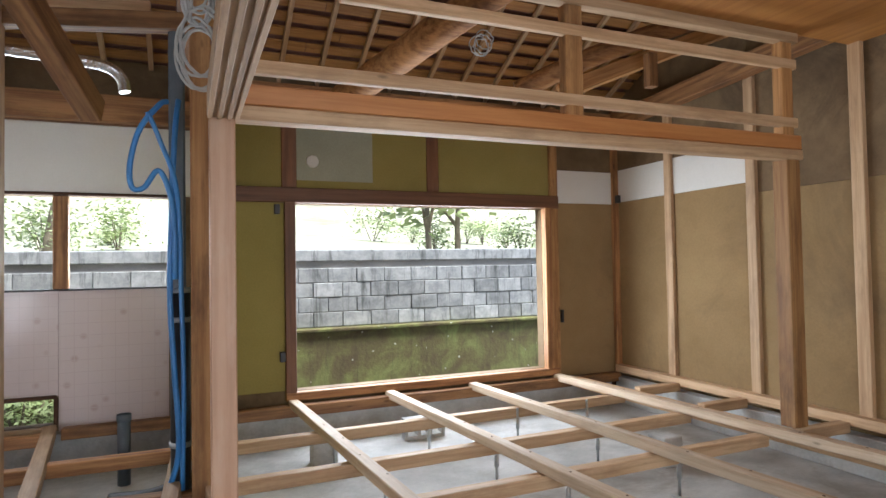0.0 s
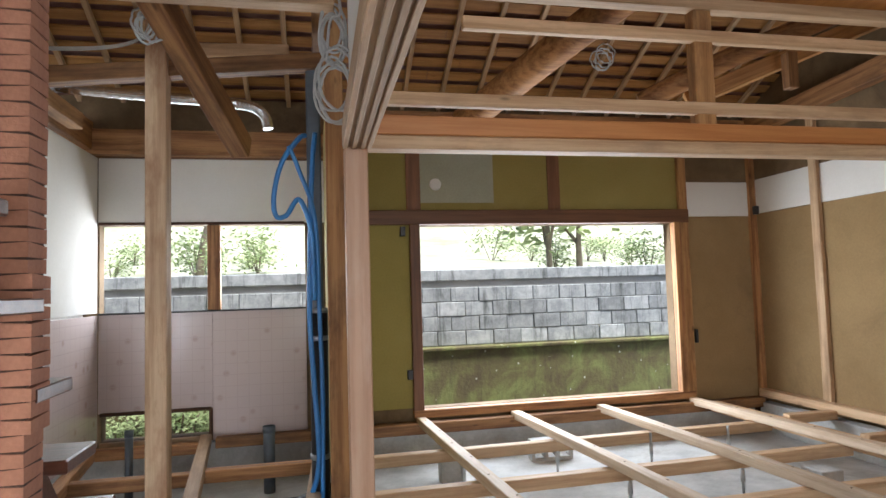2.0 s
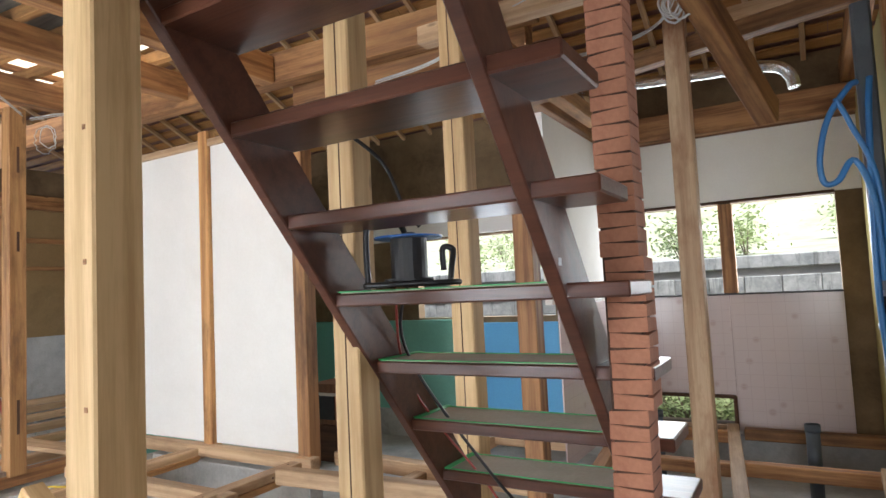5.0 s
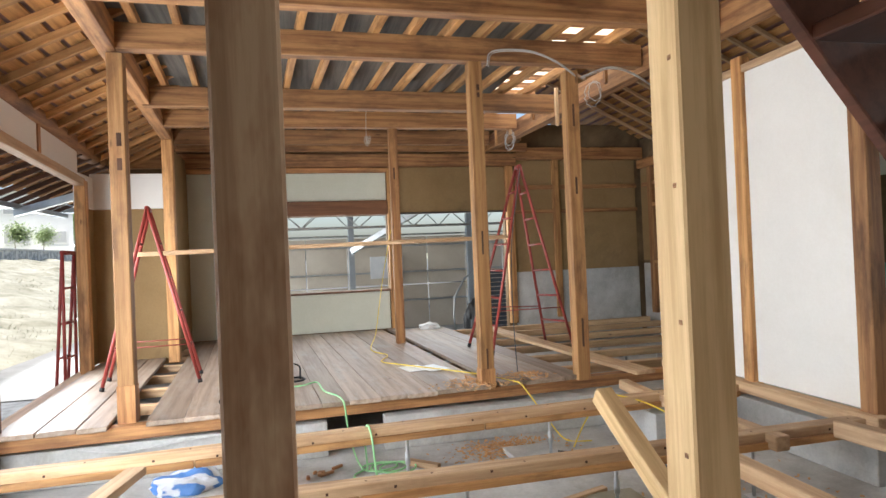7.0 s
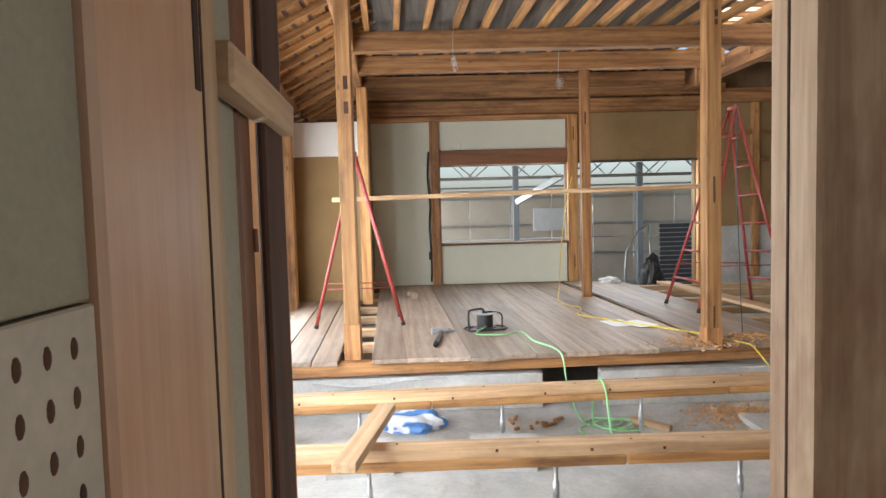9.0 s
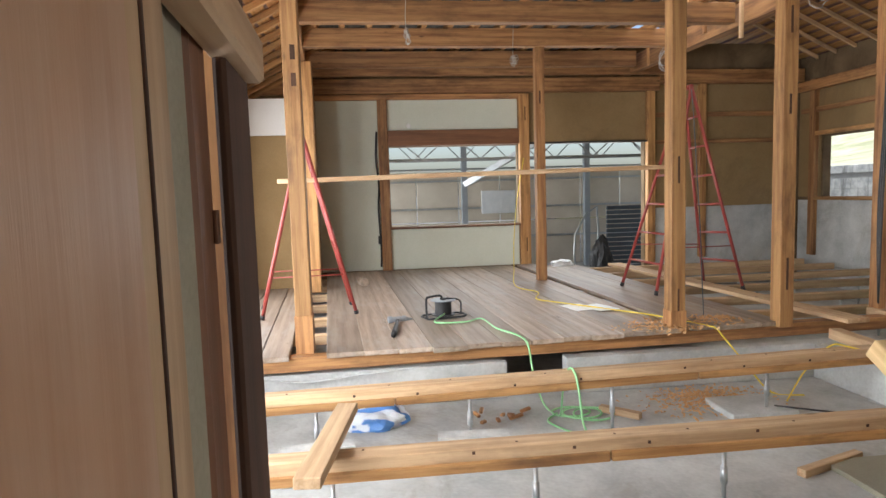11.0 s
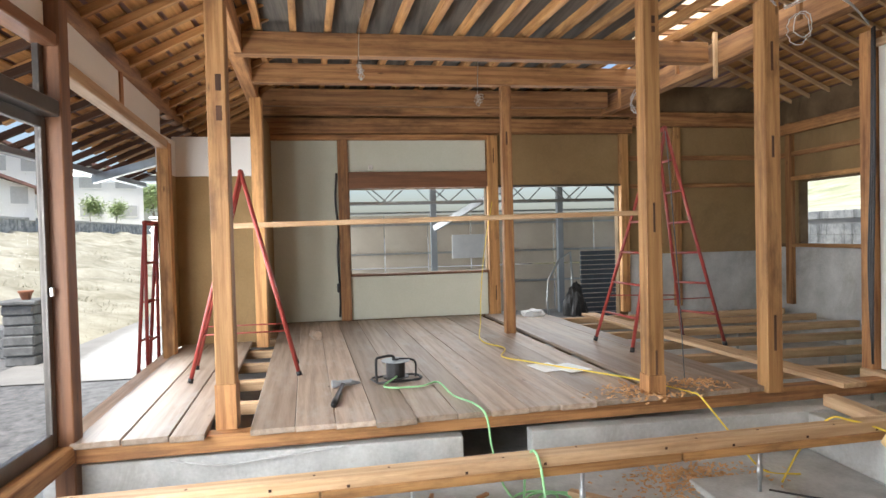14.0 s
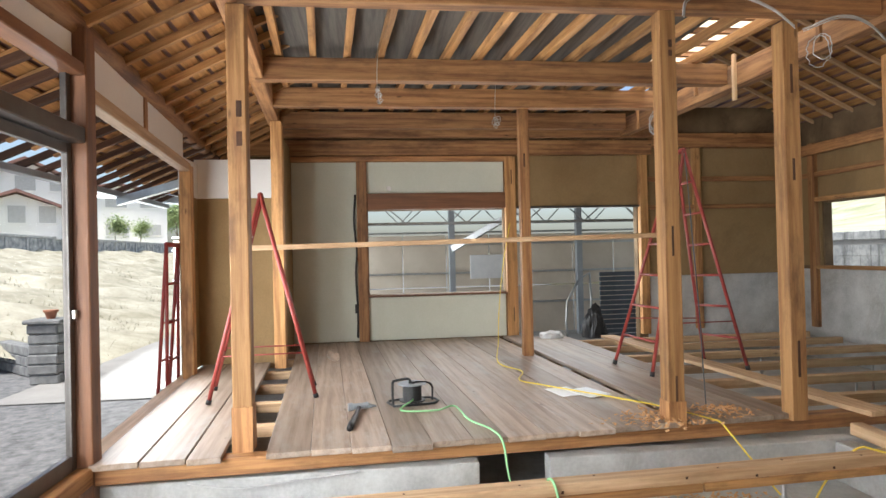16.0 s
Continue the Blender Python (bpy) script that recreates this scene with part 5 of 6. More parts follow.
# ---- brick column ----
BX, BY = -0.61, 2.26
col = empty("brick_column", (BX, BY, SLAB))
tagged(col, "slim column of stacked red bricks with wedge-shaped joints", "column")
under(block("core", BX - 0.049, BX + 0.049, BY - 0.054, BY + 0.054, SLAB, 3.0, "dark", bevel=0.001), col)


def brick_mesh(width, flip):
    """A thin brick whose front edge tapers, so that a wedge-shaped joint opens beside it."""
    bm = bmesh.new()
    h0, h1 = (0.041, 0.034) if flip else (0.034, 0.041)
    x0, x1, y0, y1 = -width / 2, width / 2, -0.058, 0.058
    lo = [bm.verts.new(p) for p in ((x0, y0, 0), (x1, y0, 0), (x1, y1, 0), (x0, y1, 0))]
    hi = [bm.verts.new(p) for p in ((x0, y0, h0), (x1, y0, h1), (x1, y1, h0), (x0, y1, h1))]
    bm.faces.new(lo[::-1])
    bm.faces.new((hi[0], hi[1], hi[2]))
    bm.faces.new((hi[0], hi[2], hi[3]))
    for k in range(4):
        bm.faces.new((lo[k], lo[(k + 1) % 4], hi[(k + 1) % 4], hi[k]))
    me = bpy.data.meshes.new("brick")
    bm.to_mesh(me)
    bm.free()
    me.materials.append(M["brick"])
    return me


bricks = [brick_mesh(0.108, False), brick_mesh(0.108, True)]
rb = random.Random(3)
z, i = SLAB, 0
while z < 2.98:
    off = 0.0 if z > 1.2 else (-0.004 if z < 0.8 else 0.012)
    ob = new("brick", bricks[i % 2])
    ob.matrix_basis = Matrix.Translation((BX + off + rb.uniform(-0.001, 0.001), BY + rb.uniform(-0.001, 0.001), z))
    under(ob, col)
    z += 0.0425
    i += 1

# ---- partition beside the path ----
post("post_24", -1.222, -1.022, -0.63, -0.514, SLAB, 2.95, "smooth", "smooth planed reddish timber post")
furring = post("post_25", -1.300, -1.224, -0.62, -0.524, SLAB, 2.95, "pale", "pale grooved furring strip on the partition")
# uncut strips, coloured dark like the shade in a slot
for x0, x1, z0, z1 in ((-1.272, -1.266, -0.40, 2.9), (-1.262, -1.246, 1.22, 1.46)):
    link_block("groove", furring, x0, x1, -0.532, -0.5225, z0, z1, "dark", "dark strip in place of a slot's shade")
post("post_29", -1.372, -1.302, -0.62, -0.54, SLAB, 2.95, "pale", "pale rough stud of the partition")
panel("wall_panel_42", -1.53, -1.374, -0.62, -0.572, SLAB, 2.95, "greyplaster", "narrow grey plaster strip of the partition")
post("post_26", -1.602, -1.532, -0.60, -0.568, SLAB, 2.95, "brown", "rough brown board beside an open joint")
edge_board = post("post_27", -1.735, -1.604, -0.562, -0.546, SLAB, 2.95, "dark", "dark rough board of the partition")
for z, w in ((1.02, 0.018), (0.45, 0.016), (1.9, 0.02), (0.02, 0.015)):
    link_block("spacer", edge_board, -1.6025, -1.59, -0.5675, -0.5625, z, z + w * 2.2, "brown", "rough wooden spacer in the joint")
post("post_28", -1.785, -1.737, -0.62, -0.556, SLAB, 2.95, "old", "brown edge post of the partition")
beam("rail_6", (-1.378, -0.545, 1.282), (-1.735, -0.545, 1.258), 0.045, 0.06, "pale", "short pale brace on the partition", "brace")
bm = bmesh.new()
for r_ in range(9):
    for c_ in range(22):
        x_, z = -0.99 + c_ * 0.03, 0.99 - r_ * 0.035
        bmesh.ops.create_uvsphere(bm, u_segments=8, v_segments=5, radius=1, matrix=Matrix.Translation((x_, -0.523, z)) @ Matrix.Diagonal((0.005, 0.003, 0.009, 1)))
st(link("peg_slots", bm, "dark", byname["wall_panel_37"]), "dark oval slots in the pegged board", "slots")
del byname["peg_slots"]["category"]


# ---- ladders ----
def stepladder(name, feet, top, rungs, label, hinge=0.06):
    """An A-frame of four tubes. feet: two of the front pair, two of the rear pair; top: the hinge's two ends."""
    g = empty(name, ((feet[0][0] + feet[3][0]) / 2, (feet[0][1] + feet[3][1]) / 2, feet[0][2]))
    tagged(g, label, "stepladder", group="red stepladders")
    for pair in (feet[:2], feet[2:]):
        for f, t in zip(pair, top):
            part("rail", tube_bm([f, t], 0.017, 10), "red", g, smooth=True)
            part("foot", tube_bm([f, Vector(f) + (Vector(t) - Vector(f)) * 0.02], 0.022, 10), "black", g, "black rubber foot", smooth=True)
        for k in range(1, rungs + 1):
            q = k / (rungs + 1)
            a = Vector(pair[0]).lerp(Vector(top[0]), q)
            b = Vector(pair[1]).lerp(Vector(top[1]), q)
            part("rung", tube_bm([a, b], 0.012, 8), "red", g, smooth=True)
    part("hinge", tube_bm([top[0], top[1]], 0.024, 10), "red", g, smooth=True)
    for f0, f2, t in ((feet[0], feet[2], top[0]), (feet[1], feet[3], top[1])):
        part("stay", tube_bm([Vector(f0).lerp(Vector(t), 0.22), Vector(f2).lerp(Vector(t), 0.22)], 0.006, 6), "red", g, smooth=True)
    return g


stepladder("stepladder", ((-6.41, -1.40, 0.0), (-6.95, -1.48, 0.0), (-6.46, -0.56, 0.0), (-6.95, -0.62, 0.0)), ((-6.55, -0.99, 1.67), (-6.85, -1.03, 1.67)), 4, "worn red tubular stepladder opened beside a post")
stepladder("stepladder", ((-6.62, 2.4, 0.0), (-7.3, 2.33, 0.0), (-6.8, 3.45, -0.02), (-7.43, 3.37, -0.05)), ((-6.93, 2.93, 2.1), (-7.12, 2.95, 2.1)), 6, "tall red tubular stepladder on the floorboards")
stepladder("stepladder", ((-7.75, -2.25, -0.6), (-8.1, -2.25, -0.6), (-7.7, -2.12, -0.6), (-8.05, -2.12, -0.6)), ((-7.45, -2.02, 1.3), (-7.8, -2.02, 1.3)), 4, "folded red stepladder leaning outside the veranda")
pole = timber("wooden_pole", (-6.72, -1.25, 1.235), (-6.95, 2.75, 1.285), 0.03, 0.045, "pale")
tagged(pole, "long pale wooden batten laid between two stepladders", "batten")


# ---- steel props under the beams ----
def steel_prop(x, y, top=-0.13):
    g = empty("steel_prop", (x, y, SLAB))
    tagged(g, "thin galvanised adjustable floor prop with a base plate", "floor prop", group="floor props")
    part("rod", tube_bm([(x, y, SLAB), (x, y, top)], 0.011, 10), "steel", g, smooth=True)
    part("sleeve", tube_bm([(x, y, SLAB + 0.12), (x, y, SLAB + 0.2)], 0.017, 10), "steel", g, smooth=True)
    under(block("base_plate", x - 0.045, x + 0.045, y - 0.045, y + 0.045, SLAB, SLAB + 0.006, "steel", bevel=0.001), g)
    return g


first = steel_prop(-4.41, 1.05)
for x, y in ((-4.37, 0.15), (-4.33, -0.75), (-4.5, 2.14), (-4.55, 3.0), (-3.44, -0.6), (-3.44, 0.3), (-3.44, 1.2), (-3.5, 2.12), (-3.44, 3.0), (1.3, 5.2), (2.1, 5.21), (2.95, 5.22), (3.7, 5.23), (1.45, 4.36), (2.3, 4.38), (3.2, 4.4), (1.3, 3.6), (2.4, 3.62), (3.3, 3.64),
             (-6.6, 4.4), (-7.3, 4.4), (-8.0, 4.4), (-6.6, 5.2), (-7.3, 5.2), (-8.7, 4.6), (-5.9, 4.2), (-2.5, 4.6), (-2.5, 3.3)):
    copy_thing(first, Matrix.Translation((x, y, SLAB)))


def hollow_block(at, turn=0):
    """A concrete block with three holes, lying on its side."""
    g = empty("concrete_block", at)
    tagged(g, "grey hollow concrete block under the floor", "concrete block", group="concrete blocks")
    bm = bmesh.new()
    xs, zs = (-0.195, -0.165, -0.07, -0.04, 0.04, 0.07, 0.165, 0.195), (0.0, 0.03, 0.16, 0.19)
    for a_ in range(7):
        for b_ in range(3):
            if b_ == 1 and a_ % 2:
                continue
            bmesh.ops.create_cube(bm, size=1, matrix=Matrix.Translation(((xs[a_] + xs[a_ + 1]) / 2, 0, (zs[b_] + zs[b_ + 1]) / 2)) @ Matrix.Diagonal((xs[a_ + 1] - xs[a_], 0.1, zs[b_ + 1] - zs[b_], 1)))
    bmesh.ops.remove_doubles(bm, verts=bm.verts[:], dist=1e-4)
    ob = link("shell", bm, "concrete")
    ob.matrix_basis = Matrix.Translation(at) @ Matrix.Rotation(radians(turn), 4, "Z")
    under(ob, g)
    return g


hollow_block((2.25, 5.75, SLAB), 0)
hollow_block((-4.05, -0.72, SLAB), 96)
hollow_block((-4.07, 0.12, SLAB), 84)
tagged(block("concrete_block", 1.15, 1.35, 5.3, 5.45, SLAB, -0.2, "concrete", bevel=0.006), "plain grey concrete block under the floor", "concrete block")
tagged(block("concrete_block", 3.6, 3.78, 4.1, 4.3, SLAB, -0.2, "concrete", bevel=0.008), "grey concrete pier under a beam", "concrete pier")
tagged(block("concrete_slab_piece", -4.75, -4.4, 1.85, 2.3, SLAB, SLAB + 0.045, "concrete", bevel=0.006), "flat broken piece of concrete under a prop", "concrete slab")
tagged(block("plank_offcut", -3.75, -3.35, 1.95, 2.35, SLAB, SLAB + 0.03, "greyplaster", bevel=0.003), "dusty grey-brown plank under a steel prop", "plank")
for n, (a, b) in enumerate((((-4.75, 1.1, SLAB + 0.025), (-4.55, 1.3, SLAB + 0.025)), ((-4.0, -0.55, -0.02), (-3.05, -0.66, 0.03)), ((-3.8, 2.2, SLAB + 0.02), (-3.65, 1.75, SLAB + 0.02)))):
    tb = timber("timber_offcut", a, b, 0.05 if n != 1 else 0.105, 0.045, "pale")
    tagged(tb, "pale timber offcut lying loose", "timber")

# ---- loose things ----
rr = random.Random(8)
for n in range(9):
    a = Vector((-4.72 + rr.uniform(-0.07, 0.07), 0.38 + rr.uniform(-0.2, 0.2), SLAB + 0.012 + rr.uniform(0, 0.03)))
    d = Vector((rr.uniform(-1, 1), rr.uniform(-1, 1), rr.uniform(-0.1, 0.1))).normalized() * rr.uniform(0.04, 0.11)
    tagged(timber("wood_scrap", a, a + d, 0.025, 0.02, "old"), "short broken brown wood scrap on the slab", "wood scrap", group="scraps on the slab")


def chips(name, cx, cy, z, sx, sy, count, label, seed):
    r_ = random.Random(seed)
    bm = bmesh.new()
    for _ in range(count):
        g_ = (r_.gauss(0, 1), r_.gauss(0, 1))
        hgt = max(0, 0.035 * math.exp(-(g_[0] ** 2 + g_[1] ** 2))) * r_.random()
        m = Matrix.Translation((cx + g_[0] * sx, cy + g_[1] * sy, z + 0.003 + hgt)) @ Euler((r_.uniform(-0.6, 0.6), r_.uniform(-0.6, 0.6), r_.uniform(0, 6))).to_matrix().to_4x4()
        v = [bm.verts.new(m @ Vector(p)) for p in ((-0.012, -0.006, 0), (0.013, -0.005, 0.003), (0.010, 0.007, 0), (-0.011, 0.006, 0.002))]
        w = [bm.verts.new(p.co + Vector((0, 0, 0.003))) for p in v]
        bm.faces.new(v[::-1])
        bm.faces.new(w)
        for k in range(4):
            bm.faces.new((v[k], v[(k + 1) % 4], w[(k + 1) % 4], w[k]))
    return tagged(link(name, bm, "chips"), label, "wood chips", kind="stuff")


chips("wood_chips", -4.82, 1.92, SLAB, 0.14, 0.2, 700, "heap of orange wood chips on the slab", 1)
chips("wood_chips", -5.3, 1.85, 0.0, 0.12, 0.18, 260, "pale wood chips on the floorboards", 2)
chips("wood_chips", -5.35, 2.3, 0.012, 0.1, 0.1, 160, "pale wood chips on the floorboards", 3)
chips("wood_chips", -3.4, 2.9, SLAB, 0.3, 0.3, 120, "scattered wood chips on the slab", 4)


def crumpled(name, at, size, material, label, category, seed, seg=4):
    bm = bmesh.new()
    bmesh.ops.create_icosphere(bm, subdivisions=seg, radius=1)
    for v in bm.verts:
        p = v.co.copy()
        d = 0.78 + 0.3 * noise.noise(p * 1.6 + Vector((seed, 0, 0))) + 0.16 * abs(noise.noise(p * 4.5 + Vector((0, seed, 0))))
        v.co = Vector((p.x * size[0] * d, p.y * size[1] * d, max(-0.02, p.z * size[2] * d)))
        v.co += Vector(at)
    ob = link(name, bm, material)
    return tagged(ob, label, category)


m_bag, n_, l_, b_ = mat("blue_white_plastic_bag")
w_ = n_.new("ShaderNodeTexWave")
w_.inputs["Scale"].default_value, w_.inputs["Distortion"].default_value = 3.2, 3.0
l_.new(coords(n_, l_, (1, 1, 1), False), w_.inputs["Vector"])
r_ = ramp(n_, [(0.55, (0.72, 0.76, 0.82)), (0.68, (0.10, 0.26, 0.62))])
l_.new(w_.outputs["Fac"], r_.inputs[0])
l_.new(r_.outputs[0], b_.inputs["Base Color"])
b_.inputs["Roughness"].default_value = 0.35
crumpled("plastic_bag", (-4.8, -0.43, SLAB + 0.02), (0.15, 0.28, 0.15), m_bag, "crumpled blue and white plastic bag on the slab", "bag", 4)
crumpled("plastic_bag", (-9.35, 2.3, 0.0), (0.12, 0.2, 0.1), "sheet", "crumpled white plastic bag by the opening", "bag", 7)
crumpled("black_bag", (-10.7, 3.42, -0.2), (0.2, 0.22, 0.6), "black", "black refuse sack in the carport", "bag", 9)


def mallet():
    g = empty("mallet", (-5.7, -0.24, 0))
    tagged(g, "dark hammer lying on the floorboards", "hammer")
    part("handle", tube_bm([(-5.42, -0.26, 0.019), (-5.5, -0.252, 0.022), (-5.8, -0.222, 0.02), (-5.98, -0.205, 0.024)], [0.02, 0.022, 0.015, 0.014], 10), "black", g, "dark rubber grip", smooth=True)
    part("head", tube_bm([(-5.955, -0.285, 0.03), (-5.962, -0.255, 0.03), (-5.964, -0.245, 0.03), (-5.985, -0.16, 0.03), (-5.99, -0.15, 0.03), (-6.0, -0.115, 0.022), (-6.02, -0.08, 0.014)], [0.029, 0.029, 0.022, 0.022, 0.026, 0.014, 0.006], 12), "greysteel", g, "grey steel head")
    return g


mallet()
for n, (x, y, t) in enumerate(((-6.2, 1.45, 12), (-6.12, 1.62, 20))):
    ob = link("paper_sheet", box_bm(0.3, 0.21, 0.004, 0), "sheet")
    ob.matrix_basis = pose(x, y, 0.006 + 0.005 * n, 0, 0, t)
    tagged(ob, "white printed paper sheet on the floorboards", "paper")
c = link("wood_chunk", tube_bm([(-8.3, -0.55, 0.05), (-8.15, -0.5, 0.05)], 0.05, 16), "deck")
tagged(c, "short round wooden log piece on the floorboards", "wood piece")


def cord(name, pts, r, material, label):
    return tagged(tube(name, pts, r, material), label, "cord")


cord("extension_cord", [(-9.5, 1.8, 1.55), (-9.3, 1.65, 1.0), (-8.9, 1.5, 0.5), (-8.3, 1.35, 0.12), (-7.6, 1.2, 0.012), (-7.1, 1.32, 0.012), (-6.7, 1.2, 0.012), (-6.45, 1.35, 0.012), (-6.2, 1.5, 0.018), (-5.9, 1.75, 0.012), (-5.6, 1.95, 0.012), (-5.2, 2.12, 0.012), (-5.14, 2.16, 0.0), (-5.1, 2.2, -0.06), (-4.97, 2.3, -0.24), (-4.85, 2.42, SLAB + 0.012), (-4.75, 2.6, SLAB + 0.01)], 0.006, "yellow", "yellow extension cord from the window over the deck")
cord("extension_cord", [(-5.52, 2.28, 0.012), (-5.53, 2.27, 0.3), (-5.58, 2.28, 0.7), (-5.9, 2.42, 1.25), (-6.5, 2.72, 1.75), (-6.93, 2.93, 2.08)], 0.0045, "greypipe", "dark cord hanging from the tall stepladder to the floor")
cord("extension_cord", [(-4.66, 2.4, SLAB + 0.01), (-4.62, 2.5, -0.2), (-4.55, 2.62, -0.02), (-4.5, 2.72, -0.018), (-4.42, 2.95, -0.1), (-4.1, 3.15, -0.25), (-3.9, 3.3, SLAB + 0.01)], 0.006, "yellow", "yellow extension cord draped over a floor beam")
cord("extension_cord", [(-6.0, 0.2, 0.05), (-5.85, 0.1, 0.012), (-5.8, 0.35, 0.012), (-5.9, 0.5, 0.012), (-5.5, 0.55, 0.012), (-5.25, 0.65, 0.012), (-5.04, 0.68, -0.01), (-4.98, 0.7, -0.2), (-4.9, 0.75, -0.4), (-4.7, 0.8, SLAB + 0.01), (-4.55, 0.78, -0.2), (-4.42, 0.78, -0.02), (-4.34, 0.8, -0.06), (-4.3, 0.82, -0.3), (-4.35, 0.85, SLAB + 0.01), (-4.6, 0.7, SLAB + 0.01), (-4.75, 0.8, SLAB + 0.01)], 0.007, "green", "pale green extension cord draped over the beams")
cc = empty("cord_coil", (-4.75, 0.92, SLAB))
tagged(cc, "loose coil of pale green cord on the slab", "cord")
for k in range(3):
    part("cord_turn", tube_bm([(-4.76 + 0.05 * k + (0.09 + 0.015 * k) * math.cos(a / 4), 0.9 + 0.06 * k + 0.13 * math.sin(a / 4), SLAB + 0.01 + 0.006 * k) for a in range(26)], 0.007, 6), "green", cc, smooth=True)
cord("extension_cord", [(-3.2, 0.2, SLAB + 0.01), (-3.25, 0.9, SLAB + 0.01), (-3.3, 1.5, SLAB + 0.01), (-3.2, 2.1, SLAB + 0.01), (-3.5, 2.6, SLAB + 0.01)], 0.006, "green", "pale green cord lying on the slab")
cord("extension_cord", [(-4.5, 2.2, SLAB + 0.05), (-3.6, 2.45, -0.2), (-3.3, 2.4, -0.3), (-3.1, 2.5, SLAB + 0.01), (-3.25, 2.7, SLAB + 0.01), (-3.4, 2.6, -0.3)], 0.006, "black", "black cord looped on the slab")
cord("extension_cord", [(-5.12, -1.2, -0.17), (-5.11, -0.9, -0.21), (-5.11, -0.5, -0.18), (-5.11, -0.2, -0.16)], 0.006, "cablegrey", "grey cord along the foundation wall")


def old_stove():
    """A rusty box with a dark mouth on a plinth."""
    g = empty("old_stove", (-4.24, 5.1, SLAB))
    tagged(g, "rusty brown stove with a black mouth standing on the slab", "stove")
    under(block("plinth", -4.46, -4.02, 5.02, 5.4, SLAB, -0.08, "dark", bevel=0.01), g)
    body = under(block("body", -4.43, -4.05, 5.0, 5.38, -0.08, 0.31, "brown", bevel=0.015), g)
    link_block("mouth", body, -4.38, -4.1, 4.985, 5.0, -0.02, 0.2, "black", "black fire mouth")
    link_block("rim", body, -4.4, -4.08, 4.98, 5.0, 0.205, 0.23, "tarp", "pale rim")


old_stove()

# ---- veranda sashes ----
m_glass, n_, l_, b_ = mat("window_glass")
b_.inputs["Base Color"].default_value = (1, 1, 1, 1)
b_.inputs["Roughness"].default_value = 0.0
b_.inputs["Transmission Weight"].default_value = 1.0
b_.inputs["IOR"].default_value = 1.02

sash = empty("sliding_sash", (-4.9, -1.8, -0.1))
tagged(sash, "dark aluminium sliding glass door of the veranda", "glass door")
for x0, x1, y in ((-5.05, -3.55, -1.79), (-3.6, -2.1, -1.74)):
    for nm, b4 in (("stile", (x0, x0 + 0.05, -0.02, 1.82)), ("stile", (x1 - 0.05, x1, -0.02, 1.82)), ("rail", (x0 + 0.05, x1 - 0.05, -0.02, 0.07)), ("rail", (x0 + 0.05, x1 - 0.05, 1.76, 1.82))):
        under(block(nm, b4[0], b4[1], y - 0.018, y + 0.018, b4[2], b4[3], "alu", bevel=0.003), sash)
    pane = under(block("pane", x0 + 0.05, x1 - 0.05, y - 0.003, y + 0.003, 0.07, 1.76, m_glass, bevel=0), sash)
    pane.visible_shadow = False
    up = under(block("pane", x0 + 0.05, x1 - 0.05, y - 0.003, y + 0.003, 1.93, 2.2, m_glass, bevel=0), sash)
    up.visible_shadow = False
    under(block("stile", x0, x0 + 0.05, y - 0.018, y + 0.018, 1.91, 2.22, "alu", bevel=0.003), sash)
under(block("latch", -5.04, -5.015, -1.77, -1.75, 0.83, 0.88, "steel", bevel=0.003), sash)
beam("sash_rail_1", (-5.06, -1.76, 1.87), (-1.6, -1.72, 1.87), 0.12, 0.09, "alu", "dark aluminium transom above the glass door", "rail")
beam("sash_rail_2", (-5.06, -1.76, 2.25), (-1.6, -1.72, 2.25), 0.12, 0.07, "brown", "brown head of the sash frame", "rail")
beam("sash_rail_3", (-5.06, -1.78, -0.07), (-1.6, -1.72, -0.07), 0.18, 0.1, "old", "timber sill of the sash frame", "sill")
beam("sash_rail_4", (-5.1, -1.74, 2.13), (-7.8, -1.93, 2.08), 0.1, 0.09, "pale", "planed pale head of the veranda opening", "rail")
beam("sash_rail_5", (-5.1, -1.80, -0.07), (-8.3, -2.02, -0.07), 0.14, 0.07, "pale", "sill of the open veranda front", "sill")
for n, (x0, x1) in enumerate(((-5.15, -6.4), (-6.5, -7.75))):
    y0, y1 = sk(x0, -1.80) , sk(x1, -1.80)
    wp = timber("wall_panel_%d" % (39 + n), (x0, y0 + 0.02, 2.32), (x1, y1 + 0.02, 2.32), 0.04, 0.28, "white")
    st(wp, "white plaster strip above the veranda opening", "wall panel")
timber_ = timber("stud_12", (-6.45, sk(-6.45, -1.78), 2.18), (-6.45, sk(-6.45, -1.78), 2.46), 0.07, 0.06, "old")
st(timber_, "small stud between plaster strips", "stud")
st(timber("wall_panel_41", (-1.6, -1.74, 2.4), (-5.05, -1.78, 2.4), 0.04, 0.22, "white"), "white plaster strip above the glass doors", "wall panel")
rafters("eaves_rafters", [-10.3 + 0.34 * i for i in range(26)], -3.1, 1.97, -1.95, 2.46, 0.05, 0.055, "dark", "dark rafters of the outer eaves")
st(timber("gutter", (-2.0, -3.0, 1.93), (-10.6, -3.0, 1.93), 0.09, 0.06, "greysteel"), "grey eaves gutter", "gutter")
st(timber("eaves_brace", (-8.2, -2.0, 2.0), (-8.9, -3.0, 1.85), 0.06, 0.09, "steel"), "pale diagonal hip board of the eaves", "brace")

